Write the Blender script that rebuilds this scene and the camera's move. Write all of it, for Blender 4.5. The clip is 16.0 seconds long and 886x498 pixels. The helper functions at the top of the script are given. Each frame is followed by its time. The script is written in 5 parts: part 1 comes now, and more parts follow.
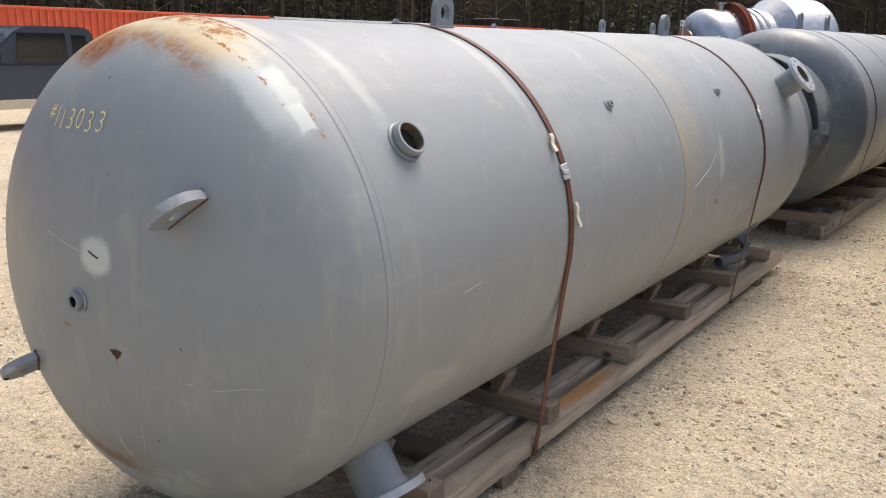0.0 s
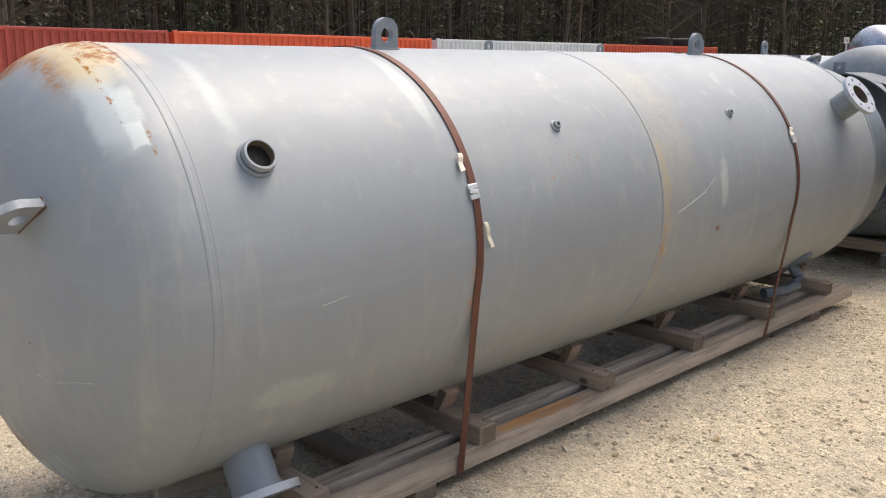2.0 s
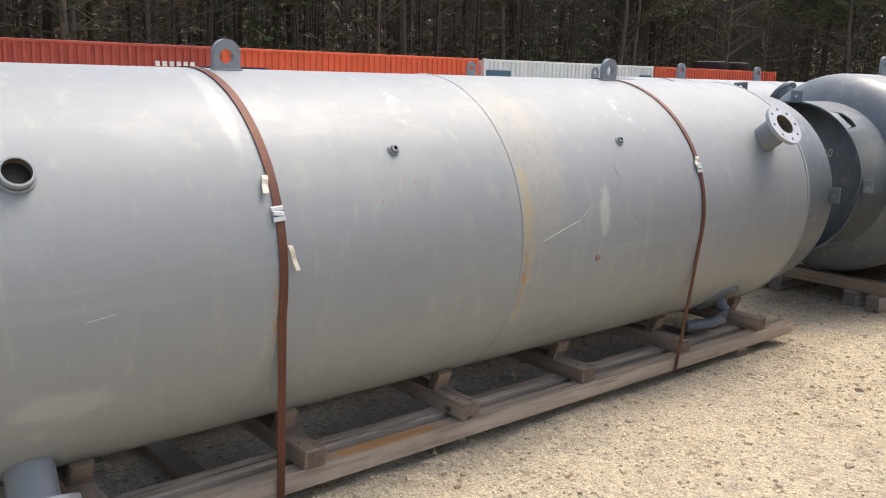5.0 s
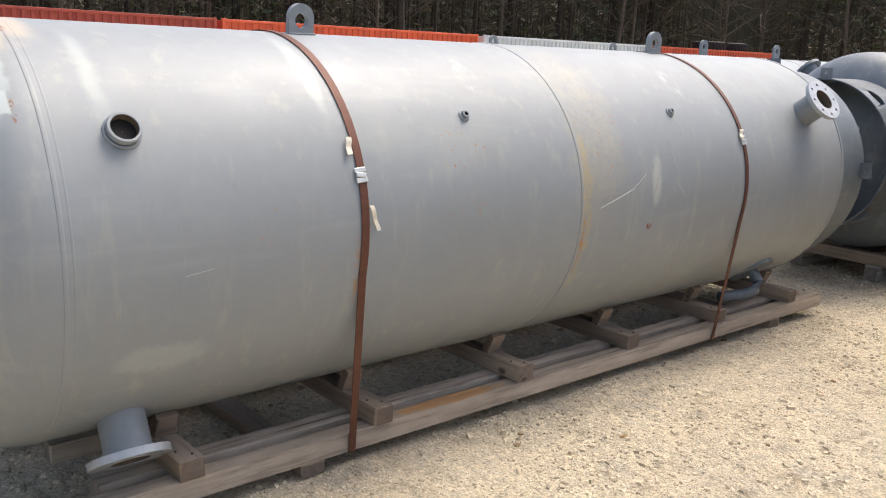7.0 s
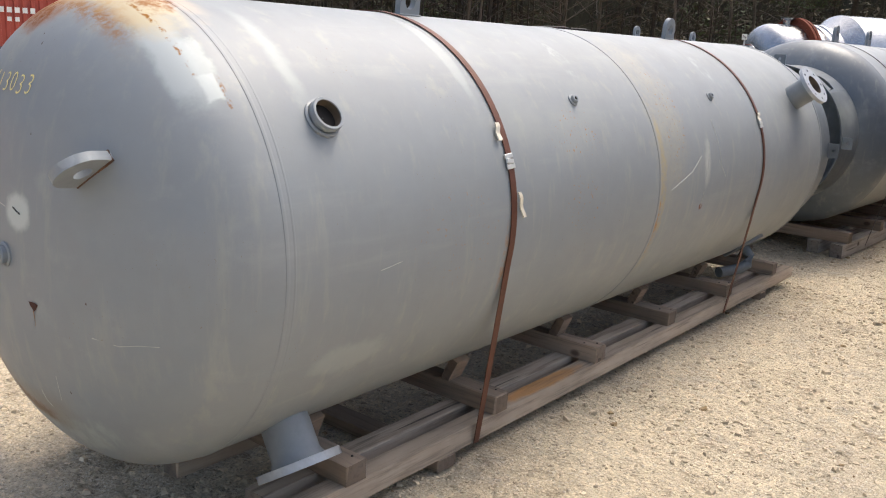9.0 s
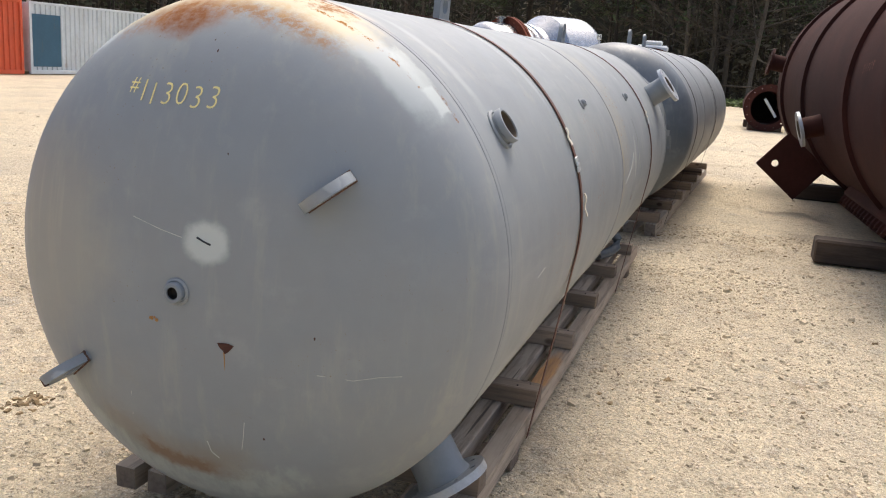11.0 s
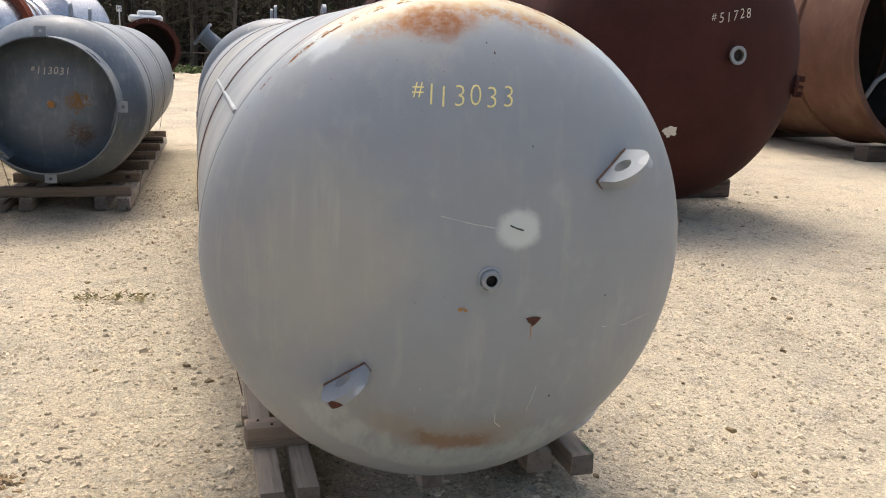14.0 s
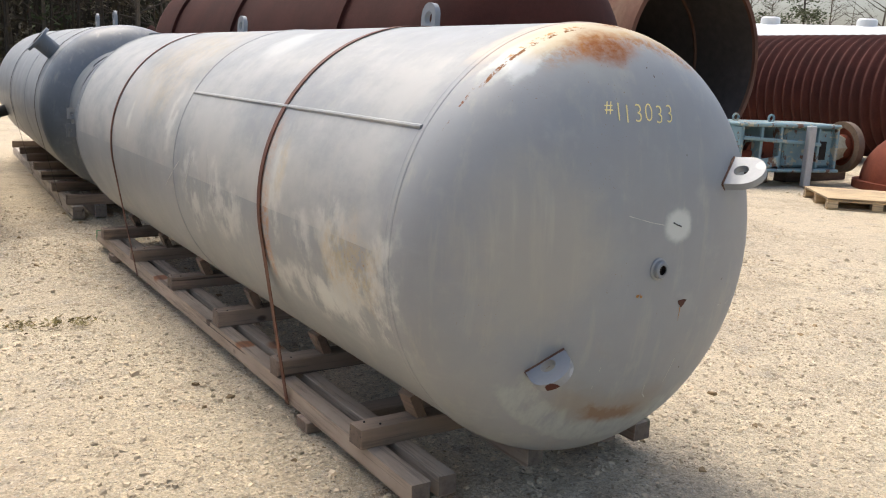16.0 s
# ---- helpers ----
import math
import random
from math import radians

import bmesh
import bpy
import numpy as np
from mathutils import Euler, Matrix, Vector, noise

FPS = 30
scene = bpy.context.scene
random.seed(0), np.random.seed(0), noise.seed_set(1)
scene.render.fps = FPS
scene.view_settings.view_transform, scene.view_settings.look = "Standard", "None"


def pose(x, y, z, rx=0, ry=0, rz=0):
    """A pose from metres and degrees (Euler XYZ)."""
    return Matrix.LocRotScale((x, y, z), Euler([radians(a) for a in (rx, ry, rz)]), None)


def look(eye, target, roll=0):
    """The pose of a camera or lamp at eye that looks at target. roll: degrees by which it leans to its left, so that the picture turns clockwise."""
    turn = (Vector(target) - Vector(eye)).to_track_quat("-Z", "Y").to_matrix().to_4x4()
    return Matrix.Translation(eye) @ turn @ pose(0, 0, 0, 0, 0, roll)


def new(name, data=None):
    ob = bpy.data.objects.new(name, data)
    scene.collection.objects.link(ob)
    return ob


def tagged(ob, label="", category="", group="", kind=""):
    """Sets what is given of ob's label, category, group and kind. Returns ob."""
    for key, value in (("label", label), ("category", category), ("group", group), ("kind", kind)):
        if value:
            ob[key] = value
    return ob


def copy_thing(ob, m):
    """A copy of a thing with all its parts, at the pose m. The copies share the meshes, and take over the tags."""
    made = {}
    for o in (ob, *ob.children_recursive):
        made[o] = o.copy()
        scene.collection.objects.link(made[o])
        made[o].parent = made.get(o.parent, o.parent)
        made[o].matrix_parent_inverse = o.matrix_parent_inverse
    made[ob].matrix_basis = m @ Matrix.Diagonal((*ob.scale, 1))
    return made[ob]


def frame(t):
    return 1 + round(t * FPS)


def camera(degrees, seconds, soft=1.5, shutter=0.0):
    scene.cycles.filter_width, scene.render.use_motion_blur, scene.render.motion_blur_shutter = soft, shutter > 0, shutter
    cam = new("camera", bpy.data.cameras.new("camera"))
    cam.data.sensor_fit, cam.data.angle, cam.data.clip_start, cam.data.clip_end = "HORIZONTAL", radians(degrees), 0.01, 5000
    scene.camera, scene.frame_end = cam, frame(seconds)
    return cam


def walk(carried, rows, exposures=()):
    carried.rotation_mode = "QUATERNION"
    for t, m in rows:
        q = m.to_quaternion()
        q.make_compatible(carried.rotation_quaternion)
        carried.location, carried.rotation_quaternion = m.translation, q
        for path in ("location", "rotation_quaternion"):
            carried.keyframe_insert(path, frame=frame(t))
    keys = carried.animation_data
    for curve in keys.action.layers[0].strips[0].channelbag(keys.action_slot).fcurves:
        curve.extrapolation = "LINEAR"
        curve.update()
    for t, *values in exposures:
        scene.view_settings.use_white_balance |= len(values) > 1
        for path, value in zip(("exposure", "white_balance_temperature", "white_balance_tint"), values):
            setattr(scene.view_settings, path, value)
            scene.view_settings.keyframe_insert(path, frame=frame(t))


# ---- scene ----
cam = camera(54.4, 16.0, 1.1)
METRES, EYE, TILT, LEAN, TURN = 8.065, 1.57, 0.0, 0.0, 34.5
ROWS = [
    (0.0, 0.0, 0.0, 0.0, 0.17, -13.43, -0.69),
    (0.5, 0.0198, -0.0132, 0.0017, 1.65, -14.39, -0.78),
    (1.0, 0.0526, -0.012, 0.0006, 5.0, -14.32, -2.29),
    (1.5, 0.0814, -0.0077, 0.0005, 8.93, -13.42, -1.62),
    (2.0, 0.1118, 0.005, 0.0012, 11.74, -12.22, -0.28),
    (2.5, 0.1442, 0.0083, 0.0014, 12.53, -11.47, -0.98),
    (3.0, 0.1761, 0.012, 0.0039, 13.52, -11.25, -0.65),
    (3.5, 0.1968, 0.0284, 0.0029, 14.38, -11.3, 0.53),
    (4.0, 0.2167, 0.036, 0.0048, 14.88, -11.22, -0.06),
    (6.5, 0.2071, 0.0217, 0.0017, 16.38, -11.13, -2.21),
    (7.0, 0.1832, 0.0133, -0.0011, 15.56, -12.53, -2.19),
    (7.5, 0.1556, 0.0143, -0.004, 14.74, -13.45, -2.27),
    (8.0, 0.1198, 0.0137, -0.0034, 12.45, -12.78, -2.26),
    (8.5, 0.083, 0.0017, -0.0038, 7.88, -12.64, -2.4),
    (9.0, 0.0515, -0.0049, -0.0062, 4.85, -13.21, -2.91),
    (11.5, -0.1564, 0.0156, -0.0093, -21.48, -12.22, -3.39),
    (12.0, -0.1967, 0.0269, -0.0092, -27.34, -12.14, -2.74),
    (12.5, -0.225, 0.0531, -0.0104, -33.42, -12.66, -1.56),
    (13.0, -0.2619, 0.0679, -0.0117, -40.37, -13.03, -1.6),
    (13.5, -0.3014, 0.0827, -0.0096, -46.14, -13.38, -1.51),
    (14.0, -0.3323, 0.1092, -0.0114, -50.08, -12.99, -1.62),
    (14.5, -0.3664, 0.1336, -0.012, -54.06, -12.51, -2.23),
    (15.0, -0.4056, 0.1575, -0.0093, -57.27, -11.85, -3.76),
    (15.5, -0.4218, 0.1913, -0.0137, -61.47, -11.75, -3.51),
    (16.0, -0.4409, 0.2252, -0.0133, -67.68, -11.7, -2.75),
]
EXPOSURES = [(0.0, 0.66), (2.0, 0.76), (4.0, 0.82), (7.0, 0.86), (9.0, 0.76), (11.5, 0.64), (13.5, 0.70), (16.0, 0.72)]
walk(cam, [(t, pose(0, 0, EYE, TILT, LEAN, TURN) @ pose(METRES * x, METRES * y, METRES * z, 90 + pitch, roll, yaw)) for t, x, y, z, yaw, pitch, roll in ROWS], EXPOSURES)

# ---- world, sun ----
SUN_EL, SUN_AZ = 64.0, 3.0      # height; bearing from +y towards -x
world = bpy.data.worlds.new("sky")
scene.world = world
world.use_nodes = True
_n = world.node_tree.nodes
_sky = _n.new("ShaderNodeTexSky")
_sky.sky_type = "NISHITA"
_sky.sun_disc = False
_sky.sun_elevation = radians(SUN_EL)
_sky.sun_rotation = radians(-SUN_AZ)
_sky.air_density, _sky.dust_density, _sky.ozone_density = 1.0, 6.0, 0.7
_n["Background"].inputs[1].default_value = 0.15
world.node_tree.links.new(_sky.outputs[0], _n["Background"].inputs[0])
sun_data = bpy.data.lights.new("sun", "SUN")
sun_data.energy, sun_data.angle, sun_data.color = 1.05, radians(24), (1.0, 0.95, 0.87)
sun = new("sun", sun_data)
_d = Vector((-math.sin(radians(SUN_AZ)) * math.cos(radians(SUN_EL)), math.cos(radians(SUN_AZ)) * math.cos(radians(SUN_EL)), math.sin(radians(SUN_EL))))
sun.matrix_world = look(_d * 60, (0, 0, 0))


# ---- materials ----
def srgb(r, g, b):
    f = lambda c: (c / 255 / 12.92) if c <= 10 else ((c / 255 + 0.055) / 1.055) ** 2.4
    return (f(r), f(g), f(b), 1)


class Mat:
    """A node material, built up layer by layer."""

    def __init__(self, name, colour, rough=0.6, metal=0.0, coords="Object"):
        self.m = bpy.data.materials.new(name)
        self.m.use_nodes = True
        self.t = self.m.node_tree
        self.b = self.t.nodes["Principled BSDF"]
        self.b.inputs["Roughness"].default_value = rough
        self.b.inputs["Metallic"].default_value = metal
        self.b.inputs["Base Color"].default_value = colour
        tc = self.n("ShaderNodeTexCoord")
        self.co = self.n("ShaderNodeNewGeometry").outputs["Position"] if coords == "World" else tc.outputs[coords]
        rgb = self.n("ShaderNodeRGB")
        rgb.outputs[0].default_value = colour
        self.col = rgb.outputs[0]
        self.kept = {}
        self.heights = None
        self.matte = None

    def dull(self, fac, colour):
        """Rust lies matt on the paint."""
        if isinstance(colour, tuple) and colour[0] > 2.2 * colour[2]:
            self.matte = fac if self.matte is None else self.math("MAXIMUM", self.matte, fac)

    def n(self, kind, **props):
        node = self.t.nodes.new(kind)
        for k, v in props.items():
            setattr(node, k, v)
        return node

    def l(self, a, b):
        self.t.links.new(a, b)

    def scaled(self, s):
        mp = self.n("ShaderNodeMapping")
        mp.inputs["Scale"].default_value = s
        self.l(self.co, mp.inputs[0])
        return mp.outputs[0]

    def noise(self, scale, detail=4.0, rough=0.55, stretch=None, distortion=0.0):
        x = self.n("ShaderNodeTexNoise")
        x.inputs["Scale"].default_value = scale
        x.inputs["Detail"].default_value = detail
        x.inputs["Roughness"].default_value = rough
        x.inputs["Distortion"].default_value = distortion
        self.l(self.scaled(stretch) if stretch else self.co, x.inputs["Vector"])
        return x.outputs["Fac"]

    def math(self, op, a, b=0.0, clamp=False):
        x = self.n("ShaderNodeMath", operation=op, use_clamp=clamp)
        for i, v in enumerate((a, b)):
            if isinstance(v, (int, float)):
                x.inputs[i].default_value = v
            else:
                self.l(v, x.inputs[i])
        return x.outputs[0]

    def ramp(self, fac, lo, hi, to=1.0):
        x = self.n("ShaderNodeMapRange", interpolation_type="SMOOTHSTEP")
        x.inputs[1].default_value, x.inputs[2].default_value = lo, hi
        x.inputs[3].default_value, x.inputs[4].default_value = 0.0, to
        self.l(fac, x.inputs[0])
        return x.outputs[0]

    def mix(self, fac, colour, mode="MIX"):
        x = self.n("ShaderNodeMixRGB", blend_type=mode)
        if isinstance(fac, (int, float)):
            x.inputs[0].default_value = fac
        else:
            self.l(fac, x.inputs[0])
        self.l(self.col, x.inputs[1])
        if isinstance(colour, tuple):
            x.inputs[2].default_value = colour
        else:
            self.l(colour, x.inputs[2])
        self.col = x.outputs[0]
        return self

    def spot(self, centre, size, colour, strength=1.0, edge=0.35, ragged=0.35, scale=9.0, gate=None, grain=0.0):
        """A stain, scuff or touch-up patch of a given size round a place on the thing."""
        mp = self.n("ShaderNodeMapping", vector_type="POINT")
        mp.inputs["Location"].default_value = [-c / s for c, s in zip(centre, size)]
        mp.inputs["Scale"].default_value = [1 / s for s in size]
        self.l(self.co, mp.inputs[0])
        le = self.n("ShaderNodeVectorMath", operation="LENGTH")
        self.l(mp.outputs[0], le.inputs[0])
        d = le.outputs["Value"]
        if scale not in self.kept:
            self.kept[scale] = self.math("SUBTRACT", self.noise(scale, 6, 0.65), 0.5)
        nz = self.math("MULTIPLY", self.kept[scale], 2 * ragged)
        d = self.math("ADD", d, nz)
        f = self.ramp(self.math("SUBTRACT", 1.0 + edge / 2, d), 0.0, edge, strength)
        if grain:
            if "grain" not in self.kept:
                self.kept["grain"] = self.math("ADD", self.math("MULTIPLY", self.noise(45, 5, 0.7), 0.6), self.math("MULTIPLY", self.noise(7, 4, 0.6), 0.4))
            f = self.math("MULTIPLY", f, self.ramp(self.kept["grain"], 0.5 - 0.14 * grain, 0.5 + 0.1 * grain))
        if gate is not None:
            f = self.math("MULTIPLY", f, gate)
        self.dull(f, colour)
        return self.mix(f, colour)

    def patch(self, turn, along, colour, strength=1.0, soft=(2.0, 0.008), ragged=(3.0, 0.012), scale=25.0, centre=0.917, gate=None):
        """A brushed or sprayed patch between two angles round a tank's axis and two places along it."""
        if "turn" not in self.kept:
            sp = self.n("ShaderNodeSeparateXYZ")
            self.l(self.co, sp.inputs[0])
            a = self.math("ARCTAN2", self.math("SUBTRACT", sp.outputs[2], centre), sp.outputs[0])
            self.kept["turn"] = (self.math("MULTIPLY", a, 57.2958), sp.outputs[1])
        if scale not in self.kept:
            self.kept[scale] = self.math("SUBTRACT", self.noise(scale, 6, 0.65), 0.5)
        f = strength
        for u, (lo, hi), w, r in zip(self.kept["turn"], (turn, along), soft, ragged):
            u = self.math("ADD", u, self.math("MULTIPLY", self.kept[scale], 2 * r))
            f = self.math("MULTIPLY", self.math("MULTIPLY", self.ramp(u, lo - w / 2, lo + w / 2), self.ramp(u, hi + w / 2, hi - w / 2)), f)
        if gate is not None:
            f = self.math("MULTIPLY", f, gate)
        self.dull(f, colour)
        return self.mix(f, colour)

    def vary(self, scale, amount, detail=5.0, stretch=None):
        """Lighter and darker by a noise."""
        f = self.noise(scale, detail, 0.6, stretch)
        x = self.n("ShaderNodeMapRange")
        x.inputs[1].default_value, x.inputs[2].default_value = 0.25, 0.75
        x.inputs[3].default_value, x.inputs[4].default_value = 1 - amount, 1 + amount
        self.l(f, x.inputs[0])
        h = self.n("ShaderNodeHueSaturation")
        self.l(self.col, h.inputs["Color"])
        self.l(x.outputs[0], h.inputs["Value"])
        self.col = h.outputs[0]
        return self

    def random(self, amount):
        """Lighter and darker from object to object."""
        f = self.n("ShaderNodeObjectInfo").outputs["Random"]
        x = self.n("ShaderNodeMapRange")
        x.inputs[3].default_value, x.inputs[4].default_value = 1 - amount, 1 + amount
        self.l(f, x.inputs[0])
        h = self.n("ShaderNodeHueSaturation")
        self.l(self.col, h.inputs["Color"])
        self.l(x.outputs[0], h.inputs["Value"])
        self.col = h.outputs[0]
        return self

    def islands(self, amount):
        f = self.n("ShaderNodeNewGeometry").outputs["Random Per Island"]
        x = self.n("ShaderNodeMapRange")
        x.inputs[3].default_value, x.inputs[4].default_value = 1 - amount, 1 + amount
        self.l(f, x.inputs[0])
        h = self.n("ShaderNodeHueSaturation")
        self.l(self.col, h.inputs["Color"])
        self.l(x.outputs[0], h.inputs["Value"])
        self.col = h.outputs[0]
        return self

    def roughness(self, scale, lo, hi):
        x = self.n("ShaderNodeMapRange")
        x.inputs[1].default_value, x.inputs[2].default_value = 0.3, 0.7
        x.inputs[3].default_value, x.inputs[4].default_value = lo, hi
        self.l(self.noise(scale), x.inputs[0])
        self.l(x.outputs[0], self.b.inputs["Roughness"])
        return self

    def relief(self, fac, distance, strength=1.0):
        x = self.n("ShaderNodeBump")
        x.inputs["Strength"].default_value, x.inputs["Distance"].default_value = strength, distance
        self.l(fac, x.inputs["Height"])
        if self.heights:
            self.l(self.heights, x.inputs["Normal"])
        self.heights = x.outputs[0]
        return self

    def done(self):
        self.l(self.col, self.b.inputs["Base Color"])
        if self.matte:
            rough = self.b.inputs["Roughness"]
            old = rough.links[0].from_socket if rough.links else rough.default_value
            self.l(self.math("MAXIMUM", self.math("MULTIPLY", self.matte, 0.95), old), rough)
            spec = self.b.inputs["Specular IOR Level"]
            self.l(self.math("MULTIPLY", self.math("SUBTRACT", 1.0, self.math("MULTIPLY", self.matte, 0.85)), spec.default_value), spec)
        if self.heights:
            self.l(self.heights, self.b.inputs["Normal"])
        return self.m


RUST = srgb(130, 76, 46)
RUST_PALE = srgb(176, 122, 70)


def steel_paint(name, colour, rough=0.47):
    m = Mat(name, colour, rough)
    m.b.inputs["Specular IOR Level"].default_value = 0.5
    m.vary(1.6, 0.05).vary(14, 0.03)
    m.mix(m.ramp(m.noise(2.2, 6, 0.6, (1, 0.35, 1)), 0.5, 0.8, 0.35), srgb(170, 172, 162))
    m.mix(m.ramp(m.noise(1.1, 7, 0.7), 0.63, 0.76, 0.2), srgb(152, 138, 108))
    m.mix(m.ramp(m.noise(5.5, 6, 0.68), 0.48, 0.72, 0.30), srgb(132, 142, 150))
    m.mix(m.ramp(m.noise(16, 5, 0.65, (1, 1, 0.14)), 0.52, 0.74, 0.28), srgb(176, 174, 158))
    m.mix(m.ramp(m.noise(9, 5, 0.6, (1, 0.12, 1)), 0.56, 0.76, 0.18), srgb(180, 182, 176))
    spk = m.math("MULTIPLY", m.ramp(m.noise(150, 2), 0.70, 0.74), m.ramp(m.noise(3.1, 3), 0.5, 0.62, 0.7))
    m.mix(spk, srgb(126, 92, 62))
    m.roughness(5, rough - 0.03, rough + 0.10)
    m.relief(m.noise(1.3, 2), 0.006, 0.3).relief(m.noise(160, 3), 0.0006, 0.25)
    return m


# paint of the tank in front: grey primer with rust, touch-ups and scuffs; places lie on the tank, its axis along y
GREY = srgb(141, 146, 148)
PALE = srgb(188, 194, 190)
OCHRE = srgb(184, 164, 116)
_m = steel_paint("grey_tank_paint", GREY)
# touch-ups on the shoulder of the head
WASH = srgb(190, 198, 194)
_m.patch((40, 64), (1.450, 1.545), srgb(178, 186, 186), 0.85, (9, 0.03), (7, 0.03), 9.0)
_m.patch((45, 55), (1.517, 1.572), WASH, 0.55, (4, 0.02), (6, 0.02))
_m.patch((104, 130), (1.50, 1.575), srgb(200, 206, 198), 0.75, (8, 0.02), (8, 0.03), 9.0)
_m.patch((116, 128), (1.455, 1.51), srgb(196, 204, 204), 0.6, (5, 0.02), (8, 0.03), 9.0)
_m.patch((66, 126), (1.565, 1.70), srgb(206, 186, 160), 0.55, (14, 0.06), (14, 0.05), 9.0)
_m.patch((38.8, 45.6), (1.516, 1.560), srgb(198, 206, 202), 0.75, (1.0, 0.012), (1.5, 0.01))
_m.spot((0.077, 1.25, 1.034), (0.056, 0.05, 0.05), srgb(196, 204, 200), 0.9, 0.6, 0.3, 25.0)
# foot of the head: rust line round the edge of a pale wash
_dry = _m.ramp(_m.noise(26, 5, 0.65, (1, 0.4, 0.5)), 0.30, 0.62)
_m.patch((-141, -60), (1.338, 1.40), srgb(172, 180, 174), 0.6, (8, 0.016), (8, 0.03), 9.0, gate=_dry)
_m.patch((-128, -72), (1.300, 1.342), srgb(146, 126, 90), 0.38, (20, 0.03), (12, 0.02), 9.0)
_m.patch((-110, -84), (1.318, 1.340), srgb(124, 88, 52), 0.6, (10, 0.012), (10, 0.016), 25.0)
# rust bloom over the crown, a cream wash beside it
_m.patch((62, 118), (1.470, 1.60), srgb(202, 186, 146), 0.8, (12, 0.04), (10, 0.03), 9.0)
_m.patch((64, 116), (1.424, 1.474), srgb(158, 108, 50), 0.75, (16, 0.04), (9, 0.022), 9.0, gate=_m.ramp(_m.noise(34, 7, 0.75), 0.38, 0.60))
_m.patch((70, 110), (1.455, 1.50), srgb(184, 146, 92), 0.6, (10, 0.03), (8, 0.03), 9.0, gate=_m.ramp(_m.noise(16, 6, 0.7), 0.36, 0.62))
_m.spot((-0.12, 1.45, 1.553), (0.115, 0.075, 0.075), srgb(152, 94, 36), 1.0, 0.9, 0.6, grain=2.4)
_m.spot((-0.105, 1.435, 1.548), (0.07, 0.06, 0.05), srgb(126, 72, 26), 0.85, 0.9, 0.7, grain=3.0)
_m.patch((68, 92), (1.53, 1.63), srgb(146, 92, 44), 0.85, (8, 0.03), (9, 0.04), 25.0, gate=_m.ramp(_m.noise(24, 5, 0.7), 0.36, 0.58))
# broken rust line along the shoulder
_dots = _m.ramp(_m.noise(42, 5, 0.7), 0.50, 0.60)
_m.patch((44, 74), (1.511, 1.524), srgb(150, 100, 40), 0.95, (3, 0.006), (3, 0.006), 25.0, gate=_dots)
_m.patch((100, 134), (1.522, 1.534), srgb(126, 84, 48), 0.95, (3, 0.004), (3, 0.008), 25.0, gate=_m.ramp(_m.noise(30, 5, 0.7), 0.46, 0.54))
_m.patch((98, 124), (1.536, 1.552), srgb(176, 124, 66), 0.8, (3, 0.006), (3, 0.010), 25.0, gate=_dots)
_m.patch((134, 150), (1.540, 1.549), srgb(120, 76, 50), 0.9, (3, 0.004), (3, 0.006), 25.0, gate=_dots)
_m.patch((34, 44), (1.560, 1.572), srgb(140, 100, 64), 0.8, (3, 0.006), (3, 0.006), 25.0, gate=_dots)
# vertical wash streaks on the head
_str = _m.math("MULTIPLY", _m.ramp(_m.noise(22, 4, 0.6, (1, 0.2, 0.08)), 0.5, 0.75), 1.0)
_m.spot((-0.45, 1.38, 0.93), (0.2, 0.2, 0.26), srgb(186, 186, 170), 0.55, 0.8, 0.5, 9.0, _str)
# shell, right flank
_m.patch((38, 68), (1.78, 1.825), PALE, 0.4, (16, 0.04), (8, 0.03), 9.0)
_m.spot((-0.42, 1.34, 0.98), (0.22, 0.2, 0.24), srgb(172, 168, 150), 0.4, 0.9, 0.6, 9.0)
_m.spot((0.65, 1.92, 0.61), (0.08, 0.13, 0.05), srgb(176, 182, 178), 0.4, 0.7, 0.8)
_smear2 = _m.ramp(_m.noise(14, 5, 0.65, (1, 0.9, 0.35)), 0.4, 0.62)
_m.spot((0.42, 3.33, 1.50), (0.12, 0.05, 0.10), PALE, 0.5, 0.6, 0.6, gate=_smear2)
_m.spot((0.44, 4.72, 1.48), (0.12, 0.05, 0.10), PALE, 0.4, 0.6, 0.6, gate=_smear2)
_m.spot((0.40, 2.56, 1.52), (0.22, 0.03, 0.22), PALE, 0.35, 0.6, 0.5)
_m.spot((0.55, 3.93, 1.30), (0.40, 0.16, 0.42), srgb(176, 168, 142), 0.4, 0.9, 1.0, grain=1.4)
_m.spot((0.69, 3.83, 0.92), (0.16, 0.03, 0.34), OCHRE, 0.6, 0.8, 1.2, grain=1.4)
_m.spot((0.69, 3.815, 0.80), (0.10, 0.014, 0.12), RUST_PALE, 0.9, 0.6, 1.0, 25.0, grain=1.0)
_fleck = _m.ramp(_m.noise(75, 3, 0.6), 0.64, 0.68)
_m.spot((0.68, 2.36, 0.94), (0.16, 0.22, 0.16), RUST_PALE, 0.4, 0.6, 0.5, 9.0, _fleck)
_m.spot((0.64, 3.12, 1.22), (0.12, 0.16, 0.10), RUST_PALE, 0.9, 0.6, 0.5, 9.0, _fleck)
_m.spot((0.69, 3.15, 0.95), (0.10, 0.14, 0.12), RUST_PALE, 0.8, 0.6, 0.5, 9.0, _fleck)
_m.spot((0.60, 4.0, 1.25), (0.3, 0.14, 0.25), RUST_PALE, 0.9, 0.6, 0.5, 9.0, _fleck)
